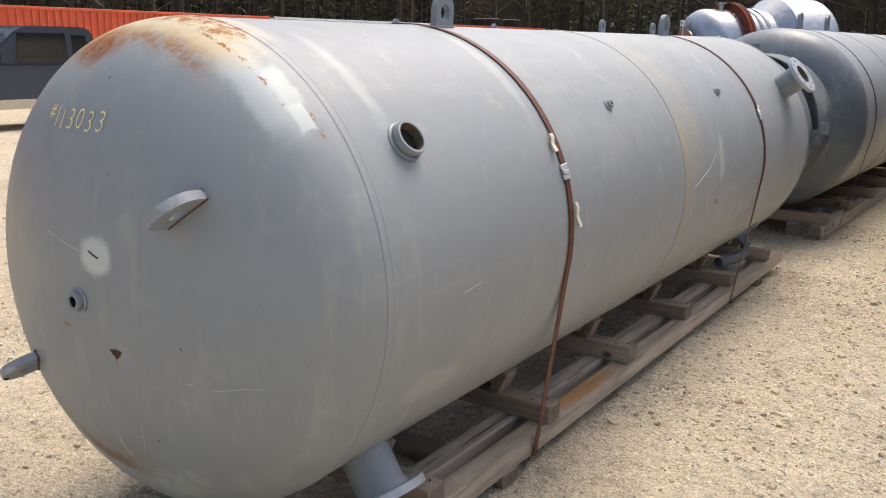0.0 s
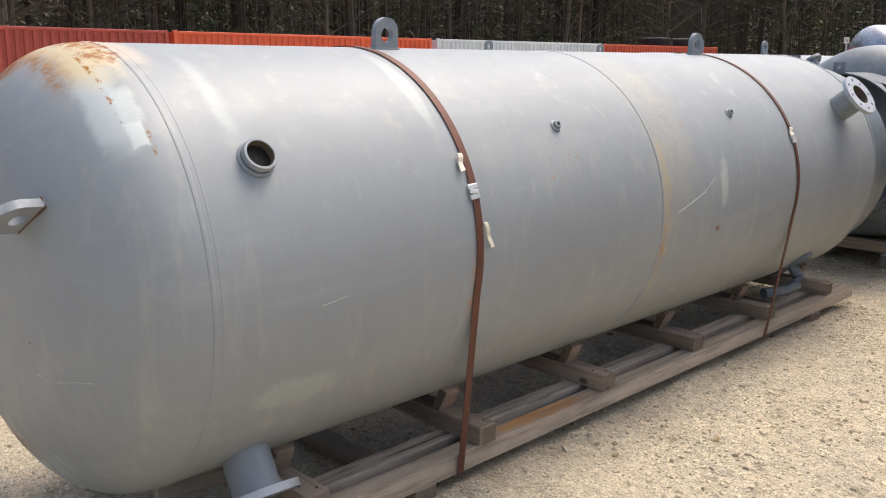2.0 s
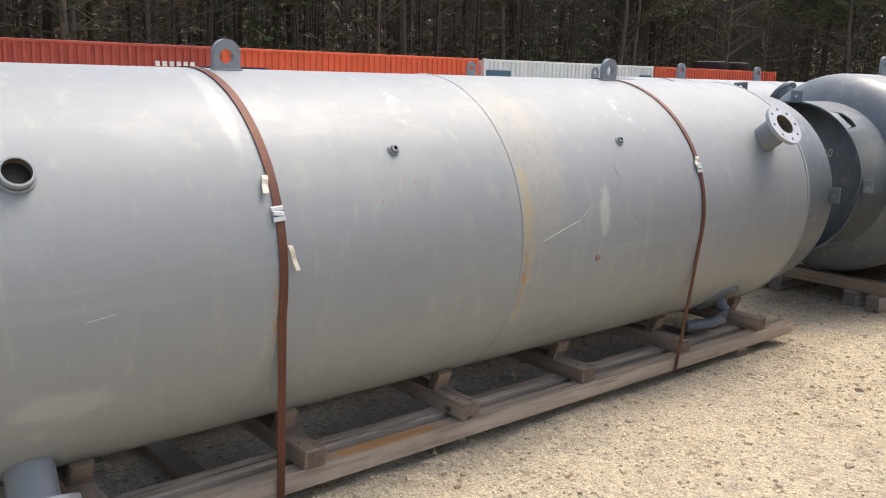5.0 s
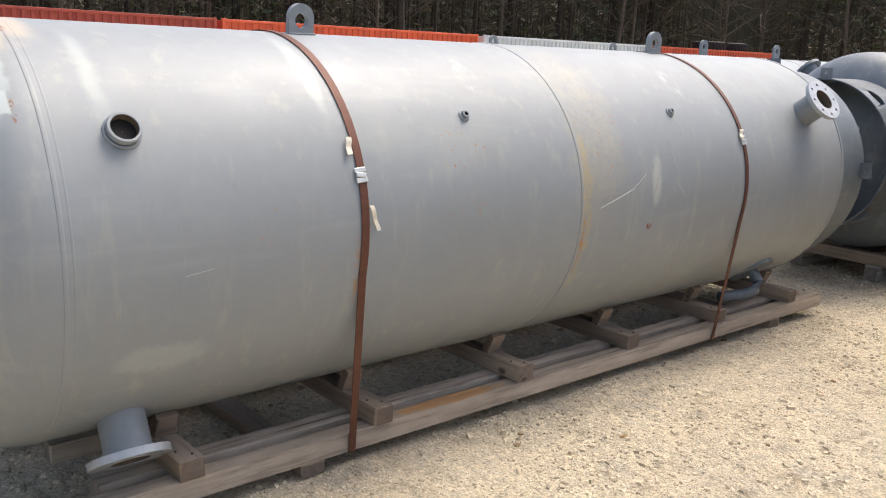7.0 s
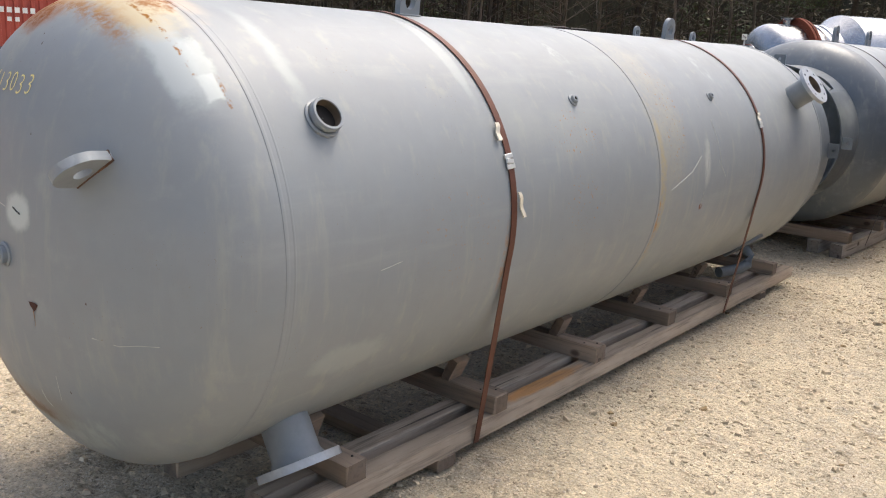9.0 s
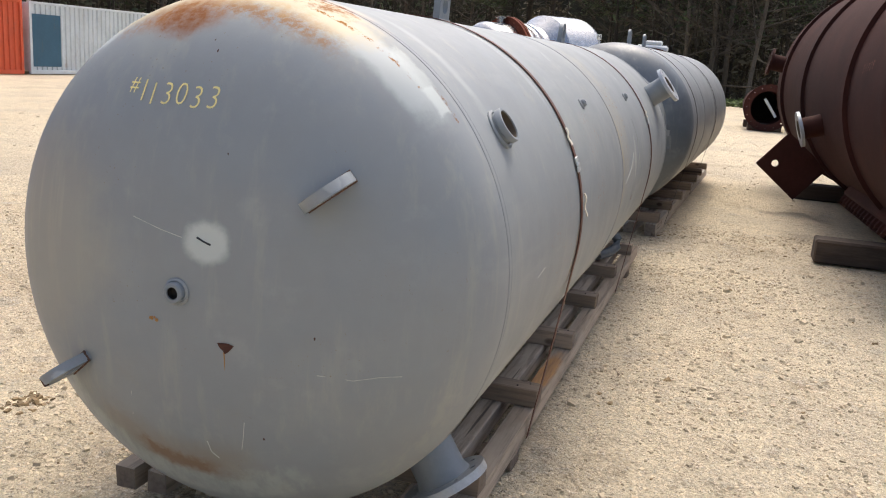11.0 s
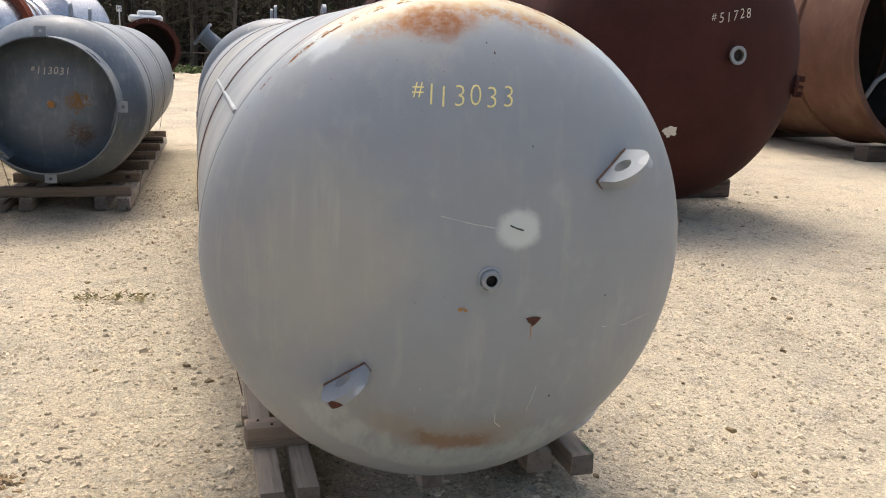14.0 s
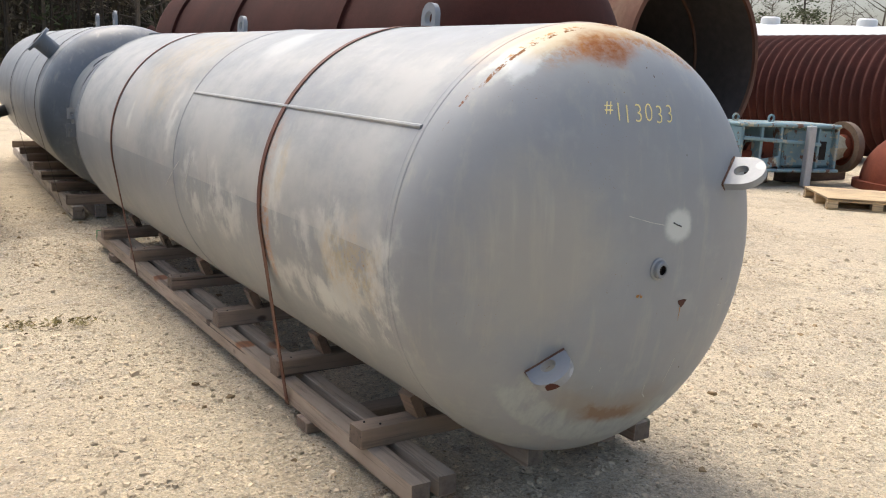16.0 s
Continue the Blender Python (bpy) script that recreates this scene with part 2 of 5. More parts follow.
_m.spot((0.704, 4.29, 0.815), (0.02, 0.022, 0.018), RUST, 0.95, 0.3, 0.5, 25.0, grain=1.0)
_m.spot((0.69, 4.33, 1.03), (0.06, 0.035, 0.10), srgb(190, 192, 184), 0.6, 0.8, 0.9, 9.0)
_m.spot((0.70, 2.615, 0.82), (0.06, 0.014, 0.10), RUST_PALE, 0.7, 0.8, 0.6, grain=1.0)
# shell, left flank: sprayed touch-ups and stains, painted sky gloss last
_smear = _m.ramp(_m.noise(11, 5, 0.65, (1, 0.7, 0.55)), 0.40, 0.60)
for _c, _s in (((-0.70, 3.10, 0.84), (0.08, 0.19, 0.09)), ((-0.70, 3.20, 0.95), (0.08, 0.05, 0.07)), ((-0.71, 3.52, 0.83), (0.08, 0.09, 0.15)), ((-0.69, 4.75, 1.05), (0.08, 0.03, 0.09)), ((-0.66, 2.30, 0.66), (0.1, 0.25, 0.06)), ((-0.66, 1.95, 0.72), (0.1, 0.20, 0.10)), ((-0.70, 2.50, 1.05), (0.08, 0.05, 0.18)), ((-0.71, 2.02, 0.93), (0.08, 0.09, 0.08)), ((-0.71, 2.25, 0.86), (0.08, 0.06, 0.07)), ((-0.66, 3.95, 1.15), (0.1, 0.05, 0.12)), ((-0.70, 1.68, 0.80), (0.08, 0.08, 0.16))):
    _m.spot(_c, [1.3 * k for k in _s], srgb(204, 208, 200), 0.62, 0.9, 0.9, 9.0, _smear)
_m.spot((-0.71, 1.90, 0.84), (0.1, 0.20, 0.13), OCHRE, 0.5, 0.8, 1.0, grain=1.0)
_m.spot((-0.71, 1.84, 0.86), (0.1, 0.09, 0.12), srgb(158, 116, 70), 0.7, 0.8, 0.8, 9.0, _fleck)
_m.spot((-0.70, 2.48, 1.08), (0.1, 0.04, 0.12), OCHRE, 0.6, 0.8, 0.8, grain=1.0)
_m.spot((-0.71, 2.60, 0.95), (0.1, 0.04, 0.34), RUST_PALE, 0.7, 0.8, 0.8, grain=1.0)
_m.spot((-0.45, 4.35, 1.42), (0.4, 0.45, 0.28), srgb(184, 166, 128), 0.5, 0.9, 0.9, grain=1.4)
_m.spot((-0.35, 3.25, 1.56), (0.16, 0.14, 0.10), PALE, 0.5, 0.8, 0.6)
# upper left flank paler: sky reflection painted into the colour, unevenly
_m.patch((122, 186), (1.72, 6.1), srgb(198, 198, 190), 0.42, (24, 0.2), (14, 0.15), 9.0, gate=_m.ramp(_m.noise(2.6, 6, 0.65, (1, 0.6, 1)), 0.34, 0.62))
tank_paint = _m.done()
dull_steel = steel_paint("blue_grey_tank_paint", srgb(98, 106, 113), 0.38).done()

_m = steel_paint("rust_stained_blue_grey_paint", srgb(98, 106, 113), 0.42)
_m.spot((0.19, 0.33, 0.97), (0.09, 0.2, 0.08), srgb(136, 100, 50), 0.9, 0.4, 1.6, 25.0, grain=0.5)
_m.spot((0.20, 0.38, 0.70), (0.12, 0.25, 0.09), srgb(96, 72, 46), 0.85, 0.8, 1.0, grain=1.0)
stained_steel = _m.done()


def plain(name, colour, rough=0.6, metal=0.0, grain=20.0, amount=0.12, bump=0.002, stain=None):
    m = Mat(name, colour, rough, metal)
    m.vary(grain, amount).vary(grain / 9, amount * 0.8)
    if stain:
        m.mix(m.ramp(m.noise(3.0, 6, 0.7), 0.52, 0.7, 0.8), stain)
    m.relief(m.noise(grain * 3, 5), bump, 0.5)
    return m.done()


def timber(name, colour, along="y", marks=()):
    """Weathered wood; its grain runs along the given axis of the thing."""
    st = lambda k: (k, 1, 1) if along == "x" else (1, k, 1)
    m = Mat(name, colour, 0.85)
    m.random(0.16).vary(3, 0.18)
    for centre, size, colour, k in marks:
        m.spot(centre, size, colour, k, 0.6, 0.5, 9.0)
    m.mix(m.ramp(m.noise(5, 5, 0.65, st(0.22)), 0.42, 0.66, 0.35), srgb(134, 116, 98))
    m.mix(m.ramp(m.noise(9, 5, 0.65, st(0.10)), 0.50, 0.72, 0.4), srgb(106, 97, 88))
    m.mix(m.ramp(m.noise(38, 5, 0.7, st(0.05)), 0.46, 0.68, 0.6), srgb(90, 79, 70))
    v = m.n("ShaderNodeTexVoronoi", feature="F1")
    v.inputs["Scale"].default_value = 4.5
    m.l(m.scaled(st(0.6)), v.inputs["Vector"])
    m.mix(m.ramp(v.outputs["Distance"], 0.11, 0.06, 0.85), srgb(66, 52, 42))
    # end grain, split and dark; shade on the timber ends is painted in too
    sp = m.n("ShaderNodeSeparateXYZ")
    m.l(m.n("ShaderNodeTexCoord").outputs["Normal"], sp.inputs[0])
    m.mix(m.ramp(m.math("ABSOLUTE", sp.outputs[0 if along == "x" else 1]), 0.8, 0.95, 0.62), srgb(78, 68, 60))
    m.mix(m.ramp(m.noise(16, 3, 0.5, st(0.03)), 0.66, 0.69, 0.75), srgb(48, 40, 34))
    m.relief(m.noise(40, 5, 0.6, st(0.04)), 0.004, 0.6).relief(m.noise(16, 3, 0.5, st(0.03)), 0.006, 0.5)
    return m.done()


wood_grey = timber("weathered_timber", srgb(176, 168, 156))
FRESH = srgb(196, 144, 88)
wood_front = timber("weathered_rail_timber", srgb(172, 158, 141), "y", (
    ((0.535, 3.22, 0.128), (0.04, 0.30, 0.02), FRESH, 0.85), ((-0.525, 3.30, 0.128), (0.06, 0.05, 0.03), srgb(150, 96, 62), 0.85), ((-0.39, 3.22, 0.128), (0.05, 0.06, 0.03), srgb(150, 96, 62), 0.7),
    ((-0.525, 4.75, 0.128), (0.05, 0.06, 0.03), srgb(140, 84, 54), 0.8), ((0.585, 1.75, 0.115), (0.035, 0.045, 0.03), srgb(54, 108, 66), 0.8), ((-0.55, 6.41, 0.10), (0.05, 0.05, 0.05), srgb(58, 120, 70), 0.8)))
wood_beam = timber("brown_crossbeam_timber", srgb(146, 130, 114), "x")
wood_chock = timber("brown_chock_timber", srgb(150, 130, 112))
wood_dark = timber("dark_sleeper_timber", srgb(70, 58, 50), "x")
wood_new = timber("pale_pallet_timber", srgb(206, 182, 142), "x")
strap_steel = plain("rusted_strap_steel", srgb(96, 60, 46), 0.6, 0.3, 40, 0.2, 0.001)
strap_thin = plain("dark_wire_strap", srgb(70, 62, 58), 0.5, 0.4, 40, 0.2, 0.001)
strap_blue = plain("pale_blue_strap", srgb(130, 160, 160), 0.5, 0.0, 40, 0.1, 0.001)
buckle_steel = plain("galvanised_steel", srgb(196, 198, 196), 0.4, 0.5, 60, 0.1, 0.0005)
rag = plain("cream_cloth", srgb(218, 210, 192), 0.9, 0.0, 60, 0.1, 0.002)
scuff = plain("bare_scuffed_paint", srgb(186, 188, 182), 0.7, 0.0, 60, 0.15, 0.0005)
bore_brown = plain("brown_bore_steel", srgb(104, 92, 78), 0.8, 0.1, 40, 0.25, 0.001)
# darker steel for the open vessel's inside, its shade put into the colour
inner_shade_steel = plain("shade_darkened_inside_steel", srgb(74, 68, 64), 0.8, 0.0, 6, 0.25, 0.002)
# near-black that puts the shade of holes into colour; nail heads share it
shade_and_nail_dark = plain("dark_hole_shade_and_nails", srgb(30, 26, 23), 0.8, 0.1, 20, 0.2, 0.001)
machined = plain("machined_flange_steel", srgb(168, 172, 176), 0.4, 0.3, 60, 0.12, 0.0008)
nozzle_grey = plain("grey_nozzle_paint", srgb(132, 138, 142), 0.45, 0.0, 30, 0.08, 0.0008, None)
rust_weld = plain("rusty_weld_bead", srgb(98, 70, 54), 0.8, 0.0, 60, 0.3, 0.003)
chalk = plain("yellow_chalk", srgb(238, 224, 156), 0.95, 0.0, 90, 0.12, 0.001)
chalk_pale = plain("pale_chalk", srgb(206, 196, 180), 0.95, 0.0, 90, 0.12, 0.001)
black_rubber = plain("black_rubber", srgb(38, 38, 38), 0.8, 0.0, 30, 0.15, 0.002)
ochre_run = plain("ochre_rust", srgb(170, 122, 66), 0.9, 0.0, 60, 0.2, 0.001)
_m = Mat("chipped_lug_paint", srgb(140, 146, 150), 0.45)
_m.vary(30, 0.08).vary(4, 0.08)
_m.spot((-0.405, 1.218, 0.592), (0.030, 0.022, 0.024), srgb(78, 44, 32), 0.95, 0.15, 0.35, 25.0)
_m.spot((-0.345, 1.222, 0.635), (0.022, 0.018, 0.016), srgb(188, 192, 194), 0.5, 0.3, 0.9)
_m.spot((0.41, 1.215, 1.215), (0.02, 0.02, 0.02), srgb(186, 190, 192), 0.4, 0.3, 0.9)
lug_paint = _m.relief(_m.noise(90, 4), 0.0008, 0.5).done()
chalk_red = plain("faint_red_chalk", srgb(128, 78, 66), 0.95, 0.0, 90, 0.2, 0.001)
bare_chip = plain("bare_rust_chip", srgb(74, 44, 32), 0.9, 0.0, 60, 0.2, 0.002)


def corten(name, a, b):
    m = Mat(name, a, 0.85)
    m.b.inputs["Specular IOR Level"].default_value = 0.2
    m.vary(2.5, 0.22).vary(30, 0.12)
    m.mix(m.ramp(m.noise(1.4, 7, 0.65, (1, 1, 0.35)), 0.45, 0.72, 0.6), b)
    m.relief(m.noise(60, 5), 0.003, 0.5)
    return m.done()


red_steel = corten("red_oxide_steel", srgb(64, 35, 30), srgb(50, 30, 26))
open_steel = corten("pink_brown_rusted_steel", srgb(98, 70, 58), srgb(128, 106, 88))
pipe_steel = corten("dark_red_corrugated_steel", srgb(74, 42, 37), srgb(56, 36, 33))
dome_steel = corten("rusted_dome_steel", srgb(112, 60, 44), srgb(80, 48, 40))
stainless = plain("stainless_steel", srgb(176, 178, 180), 0.24, 0.9, 6, 0.14, 0.006)
_m = Mat("flaking_teal_paint", srgb(116, 144, 152), 0.6)
_m.vary(9, 0.14).vary(2, 0.1)
_m.mix(_m.ramp(_m.noise(5, 6, 0.7), 0.55, 0.58, 0.9), srgb(172, 166, 146))
_m.mix(_m.ramp(_m.noise(6.5, 6, 0.7, (1, 1, 0.6)), 0.56, 0.60, 0.95), srgb(94, 62, 44))
teal_paint = _m.relief(_m.noise(30, 4), 0.003, 0.5).done()


rim_brown = plain("scaled_brown_rim", srgb(112, 94, 78), 0.7, 0.1, 22, 0.25, 0.003, srgb(150, 140, 122))
cream_paint = plain("flaking_cream_paint", srgb(168, 164, 142), 0.7, 0.0, 18, 0.2, 0.002, srgb(112, 78, 54))


def container_paint(name, colour, stain):
    m = Mat(name, colour, 0.6)
    m.vary(0.9, 0.12).vary(8, 0.06)
    m.mix(m.ramp(m.noise(2.4, 7, 0.7, (1, 1, 0.3)), 0.58, 0.72, 0.7), stain)
    m.relief(m.noise(30, 4), 0.002, 0.4)
    return m


box_red = container_paint("faded_red_container_paint", srgb(158, 70, 58), srgb(110, 66, 56)).done()
box_orange = container_paint("orange_container_paint", srgb(206, 92, 60), srgb(176, 104, 80)).done()
box_scarlet = container_paint("brick_orange_container_paint", srgb(186, 84, 62), srgb(150, 96, 80)).done()
box_white = container_paint("white_container_paint", srgb(200, 208, 214), srgb(170, 160, 150)).done()
box_blue = container_paint("blue_container_paint", srgb(52, 92, 116), srgb(70, 90, 100)).done()
car_paint = plain("dark_blue_grey_car_paint", srgb(60, 68, 84), 0.22, 0.2, 6, 0.05, 0.0)
car_glass = plain("dark_car_glass", srgb(26, 30, 34), 0.06, 0.0, 3, 0.05, 0.0)
chrome = plain("chrome_trim", srgb(190, 190, 190), 0.2, 0.9, 10, 0.05, 0.0)
lamp_red = plain("red_lamp_plastic", srgb(150, 40, 32), 0.3, 0.0, 10, 0.05, 0.0)
sign_white = plain("white_sign_paint", srgb(214, 218, 218), 0.6, 0.0, 10, 0.05, 0.0)
ink = plain("dark_sign_paint", srgb(40, 44, 48), 0.7, 0.0, 10, 0.05, 0.0)
bark = plain("grey_brown_bark", srgb(62, 56, 48), 0.95, 0.0, 10, 0.3, 0.02)
trunk_pale = plain("grey_trunk_bark", srgb(98, 90, 79), 0.95, 0.0, 10, 0.25, 0.02)
bark_pale = plain("pale_bark", srgb(80, 73, 64), 0.95, 0.0, 10, 0.25, 0.02)


def leaf_mat(name, colour):
    m = Mat(name, colour, 0.85)
    m.islands(0.5).vary(0.5, 0.25)
    return m.done()


needles = leaf_mat("dark_pine_needles", srgb(68, 78, 52))
brush = leaf_mat("bare_winter_brush", srgb(78, 73, 58))
grass_mat = leaf_mat("spring_grass", srgb(86, 100, 56))


def gravel_mat():
    m = Mat("pale_gravel_and_sand", srgb(209, 195, 167), 0.95, 0.0, "World")
    m.mix(m.ramp(m.noise(0.5, 6, 0.6), 0.42, 0.66, 0.7), srgb(184, 172, 150))
    m.mix(m.ramp(m.noise(0.9, 7, 0.65), 0.50, 0.72, 0.6), srgb(148, 132, 106))
    m.mix(m.ramp(m.noise(0.16, 5, 0.6), 0.48, 0.66, 0.5), srgb(206, 188, 156))
    m.mix(m.ramp(m.noise(3.2, 6, 0.7), 0.54, 0.68, 0.5), srgb(164, 158, 146))
    m.mix(m.ramp(m.noise(2.3, 7, 0.72), 0.58, 0.7, 0.4), srgb(168, 138, 108))
    for sc, k in ((58, 0.42), (125, 0.5)):
        v = m.n("ShaderNodeTexVoronoi", feature="F1")
        v.inputs["Scale"].default_value = sc
        m.l(m.co, v.inputs["Vector"])
        sep = m.n("ShaderNodeSeparateColor")
        m.l(v.outputs["Color"], sep.inputs[0])
        pick = m.math("GREATER_THAN", sep.outputs[0], 0.66)
        body = m.math("MULTIPLY", pick, m.ramp(v.outputs["Distance"], 0.5, 0.35, k))
        tone = m.n("ShaderNodeMixRGB")
        tone.inputs[1].default_value, tone.inputs[2].default_value = srgb(168, 158, 140), srgb(238, 231, 215)
        m.l(sep.outputs[1], tone.inputs[0])
        m.mix(body, tone.outputs[0])
        m.relief(m.math("MULTIPLY", pick, m.ramp(v.outputs["Distance"], 0.55, 0.1)), 0.012 * 34 / sc, 0.7)
    m.mix(m.ramp(m.noise(42, 5, 0.7), 0.57, 0.66, 0.75), srgb(92, 78, 60))
    m.mix(m.ramp(m.noise(6.5, 8, 0.78), 0.56, 0.64, 0.55), srgb(122, 104, 80))
    m.vary(90, 0.38).vary(36, 0.24).vary(11, 0.1)
    m.relief(m.noise(2.4, 6, 0.65), 0.05, 0.5).relief(m.noise(7, 8, 0.7), 0.045, 0.75).relief(m.noise(28, 5, 0.7), 0.016, 0.75).relief(m.noise(130, 4, 0.7), 0.003, 0.5)
    return m.done()


gravel = gravel_mat()
_m = Mat("pale_stones", srgb(198, 183, 156), 0.95)
stone_mat = _m.islands(0.34).vary(30, 0.18).done()
_m = Mat("brown_clods", srgb(140, 120, 90), 0.98)
clod_mat = _m.islands(0.35).vary(30, 0.25).done()


# ---- mesh tools ----
class G:
    """Vertices and faces of one part."""

    def __init__(self):
        self.v, self.f = [], []

    def add(self, verts, faces, m=None):
        k = len(self.v)
        self.v += [tuple(m @ Vector(p)) if m else tuple(p) for p in verts]
        self.f += [tuple(i + k for i in q) for q in faces]
        return self

    def box(self, x0, x1, y0, y1, z0, z1, c=0.006, m=None):
        c = min(c, (x1 - x0) / 3, (y1 - y0) / 3, (z1 - z0) / 3)
        lo, hi = (x0, y0, z0), (x1, y1, z1)
        vs, idx = [], {}
        for s in [(a, b, d) for a in (0, 1) for b in (0, 1) for d in (0, 1)]:
            for ax in range(3):
                p = []
                for i in range(3):
                    e = (lo, hi)[s[i]][i]
                    p.append(e if i == ax else e + (c if s[i] == 0 else -c))
                idx[s, ax] = len(vs)
                vs.append(p)
        fs = []
        for ax in range(3):
            o = [i for i in range(3) if i != ax]
            for side in (0, 1):
                ring = []
                for a, b in ((0, 0), (1, 0), (1, 1), (0, 1)):
                    s = [0, 0, 0]
                    s[ax], s[o[0]], s[o[1]] = side, a, b
                    ring.append(idx[tuple(s), ax])
                fs.append(ring)
            for a in (0, 1):
                for b in (0, 1):
                    s0, s1 = [0, 0, 0], [0, 0, 0]
                    for s, e in ((s0, 0), (s1, 1)):
                        s[ax], s[o[0]], s[o[1]] = e, a, b
                    fs.append([idx[tuple(s0), o[0]], idx[tuple(s1), o[0]], idx[tuple(s1), o[1]], idx[tuple(s0), o[1]]])
        for s in [(a, b, d) for a in (0, 1) for b in (0, 1) for d in (0, 1)]:
            fs.append([idx[s, 0], idx[s, 1], idx[s, 2]])
        return self.add(vs, fs, m)

    def lathe(self, prof, m=None, seg=48, closed=False, a0=0.0, a1=360.0):
        """Turns (along, radius) pairs round the y axis."""
        full = a1 - a0 >= 360
        n = seg if full else seg + 1
        vs, fs = [], []
        for y, r in prof:
            for i in range(n):
                a = radians(a0 + (a1 - a0) * i / seg)
                vs.append((r * math.cos(a), y, r * math.sin(a)))
        rows = len(prof)
        for j in range(rows if closed else rows - 1):
            for i in range(seg):
                i2 = (i + 1) % n
                j2 = (j + 1) % rows
                fs.append((j * n + i, j * n + i2, j2 * n + i2, j2 * n + i))
        return self.add(vs, fs, m)

    def torus(self, y, r, t, m=None, seg=96, k=8, flat=1.0):
        return self.lathe([(y + flat * t * math.cos(2 * math.pi * i / k), r + t * math.sin(2 * math.pi * i / k)) for i in range(k)], m, seg, True)

    def tube(self, pts, r, k=8, m=None, caps=True):
        pts = [Vector(p) for p in pts]
        rs = r if isinstance(r, (list, tuple)) else [r] * len(pts)
        vs, fs = [], []
        up = Vector((0.13, 0.31, 0.94))
        for i, p in enumerate(pts):
            d = (pts[min(i + 1, len(pts) - 1)] - pts[max(i - 1, 0)]).normalized()
            a = d.cross(up)
            if a.length < 0.05:
                a = d.cross(Vector((1, 0, 0)))
            a.normalize()
            b = d.cross(a)
            for j in range(k):
                w = 2 * math.pi * j / k
                vs.append(p + rs[i] * (a * math.cos(w) + b * math.sin(w)))
        for i in range(len(pts) - 1):
            for j in range(k):
                fs.append((i * k + j, i * k + (j + 1) % k, (i + 1) * k + (j + 1) % k, (i + 1) * k + j))
        if caps:
            fs.append(tuple(range(k))[::-1])
            fs.append(tuple((len(pts) - 1) * k + j for j in range(k)))
        return self.add(vs, fs, m)

    def ribbon(self, pts, across, out, w, t, m=None):
        """A flat band along pts; across: unit vectors of its width, out: its outward normals."""
        vs, fs = [], []
        for p, a, o in zip(pts, across, out):
            p, a, o = Vector(p), Vector(a), Vector(o)
            vs += [p - a * w / 2, p + a * w / 2, p + a * w / 2 + o * t, p - a * w / 2 + o * t]
        for i in range(len(pts) - 1):
            for j in range(4):
                fs.append((4 * i + j, 4 * i + (j + 1) % 4, 4 * i + 4 + (j + 1) % 4, 4 * i + 4 + j))
        n = 4 * (len(pts) - 1)
        fs += [(3, 2, 1, 0), (n, n + 1, n + 2, n + 3)]
        return self.add(vs, fs, m)

    def holed(self, outline, centre, r, t, m=None, n=40):
        """A plate of thickness t in the xz plane with a round hole; outline is star-shaped about the hole's centre."""
        cx, cz = centre
        ring, hole = [], []
        angles = sorted(set([2 * math.pi * i / n for i in range(n)] + [math.atan2(z - cz, x - cx) % (2 * math.pi) for x, z in outline]))
        for a in angles:
            dx, dz = math.cos(a), math.sin(a)
            best = None
            for (x0, z0), (x1, z1) in zip(outline, outline[1:] + outline[:1]):
                ex, ez = x1 - x0, z1 - z0
                det = dx * -ez + ex * dz
                if abs(det) < 1e-12:
                    continue
                k = ((x0 - cx) * -ez + ex * (z0 - cz)) / det
                s = (dx * (z0 - cz) - dz * (x0 - cx)) / det
                if k > 0 and -1e-6 <= s <= 1 + 1e-6 and (best is None or k > best):
                    best = k
            best = best or r * 1.2
            ring.append((cx + best * dx, cz + best * dz))
            hole.append((cx + r * dx, cz + r * dz))
        q = len(angles)
        vs = [(x, y, z) for y in (-t / 2, t / 2) for pts in (ring, hole) for x, z in pts]
        fs = []
        for i in range(q):
            j = (i + 1) % q
            fs += [(i, j, q + j, q + i), (2 * q + j, 2 * q + i, 3 * q + i, 3 * q + j), (j, i, 2 * q + i, 2 * q + j), (q + i, q + j, 3 * q + j, 3 * q + i)]
        return self.add(vs, fs, m)

    def mesh(self, name, smooth=35):
        me = bpy.data.meshes.new(name)
        me.from_pydata(self.v, [], self.f)
        me.update()
        b = bmesh.new()
        b.from_mesh(me)
        bmesh.ops.recalc_face_normals(b, faces=b.faces)
        b.to_mesh(me)
        b.free()
        if smooth:
            me.shade_smooth()
            me.set_sharp_from_angle(angle=radians(smooth))
        return me


def part(name, g, material, parent, label="", smooth=35):
    me = g.mesh(name, smooth) if isinstance(g, G) else g
    if not me.materials:
        me.materials.append(material)
    ob = new(name, me)
    ob.parent = parent
    if label:
        tagged(ob, label)
    return ob


def thing(name, m, label, category, group="", kind=""):
    ob = new(name)
    ob.empty_display_size = 0.2
    ob.matrix_world = m
    return tagged(ob, label, category, group, kind)


def solo(name, g, material, label, category, group="", kind="", m=None, smooth=35):
    me = g.mesh(name, smooth) if isinstance(g, G) else g
    me.materials.append(material)
    ob = new(name, me)
    if m:
        ob.matrix_world = m
    return tagged(ob, label, category, group, kind)


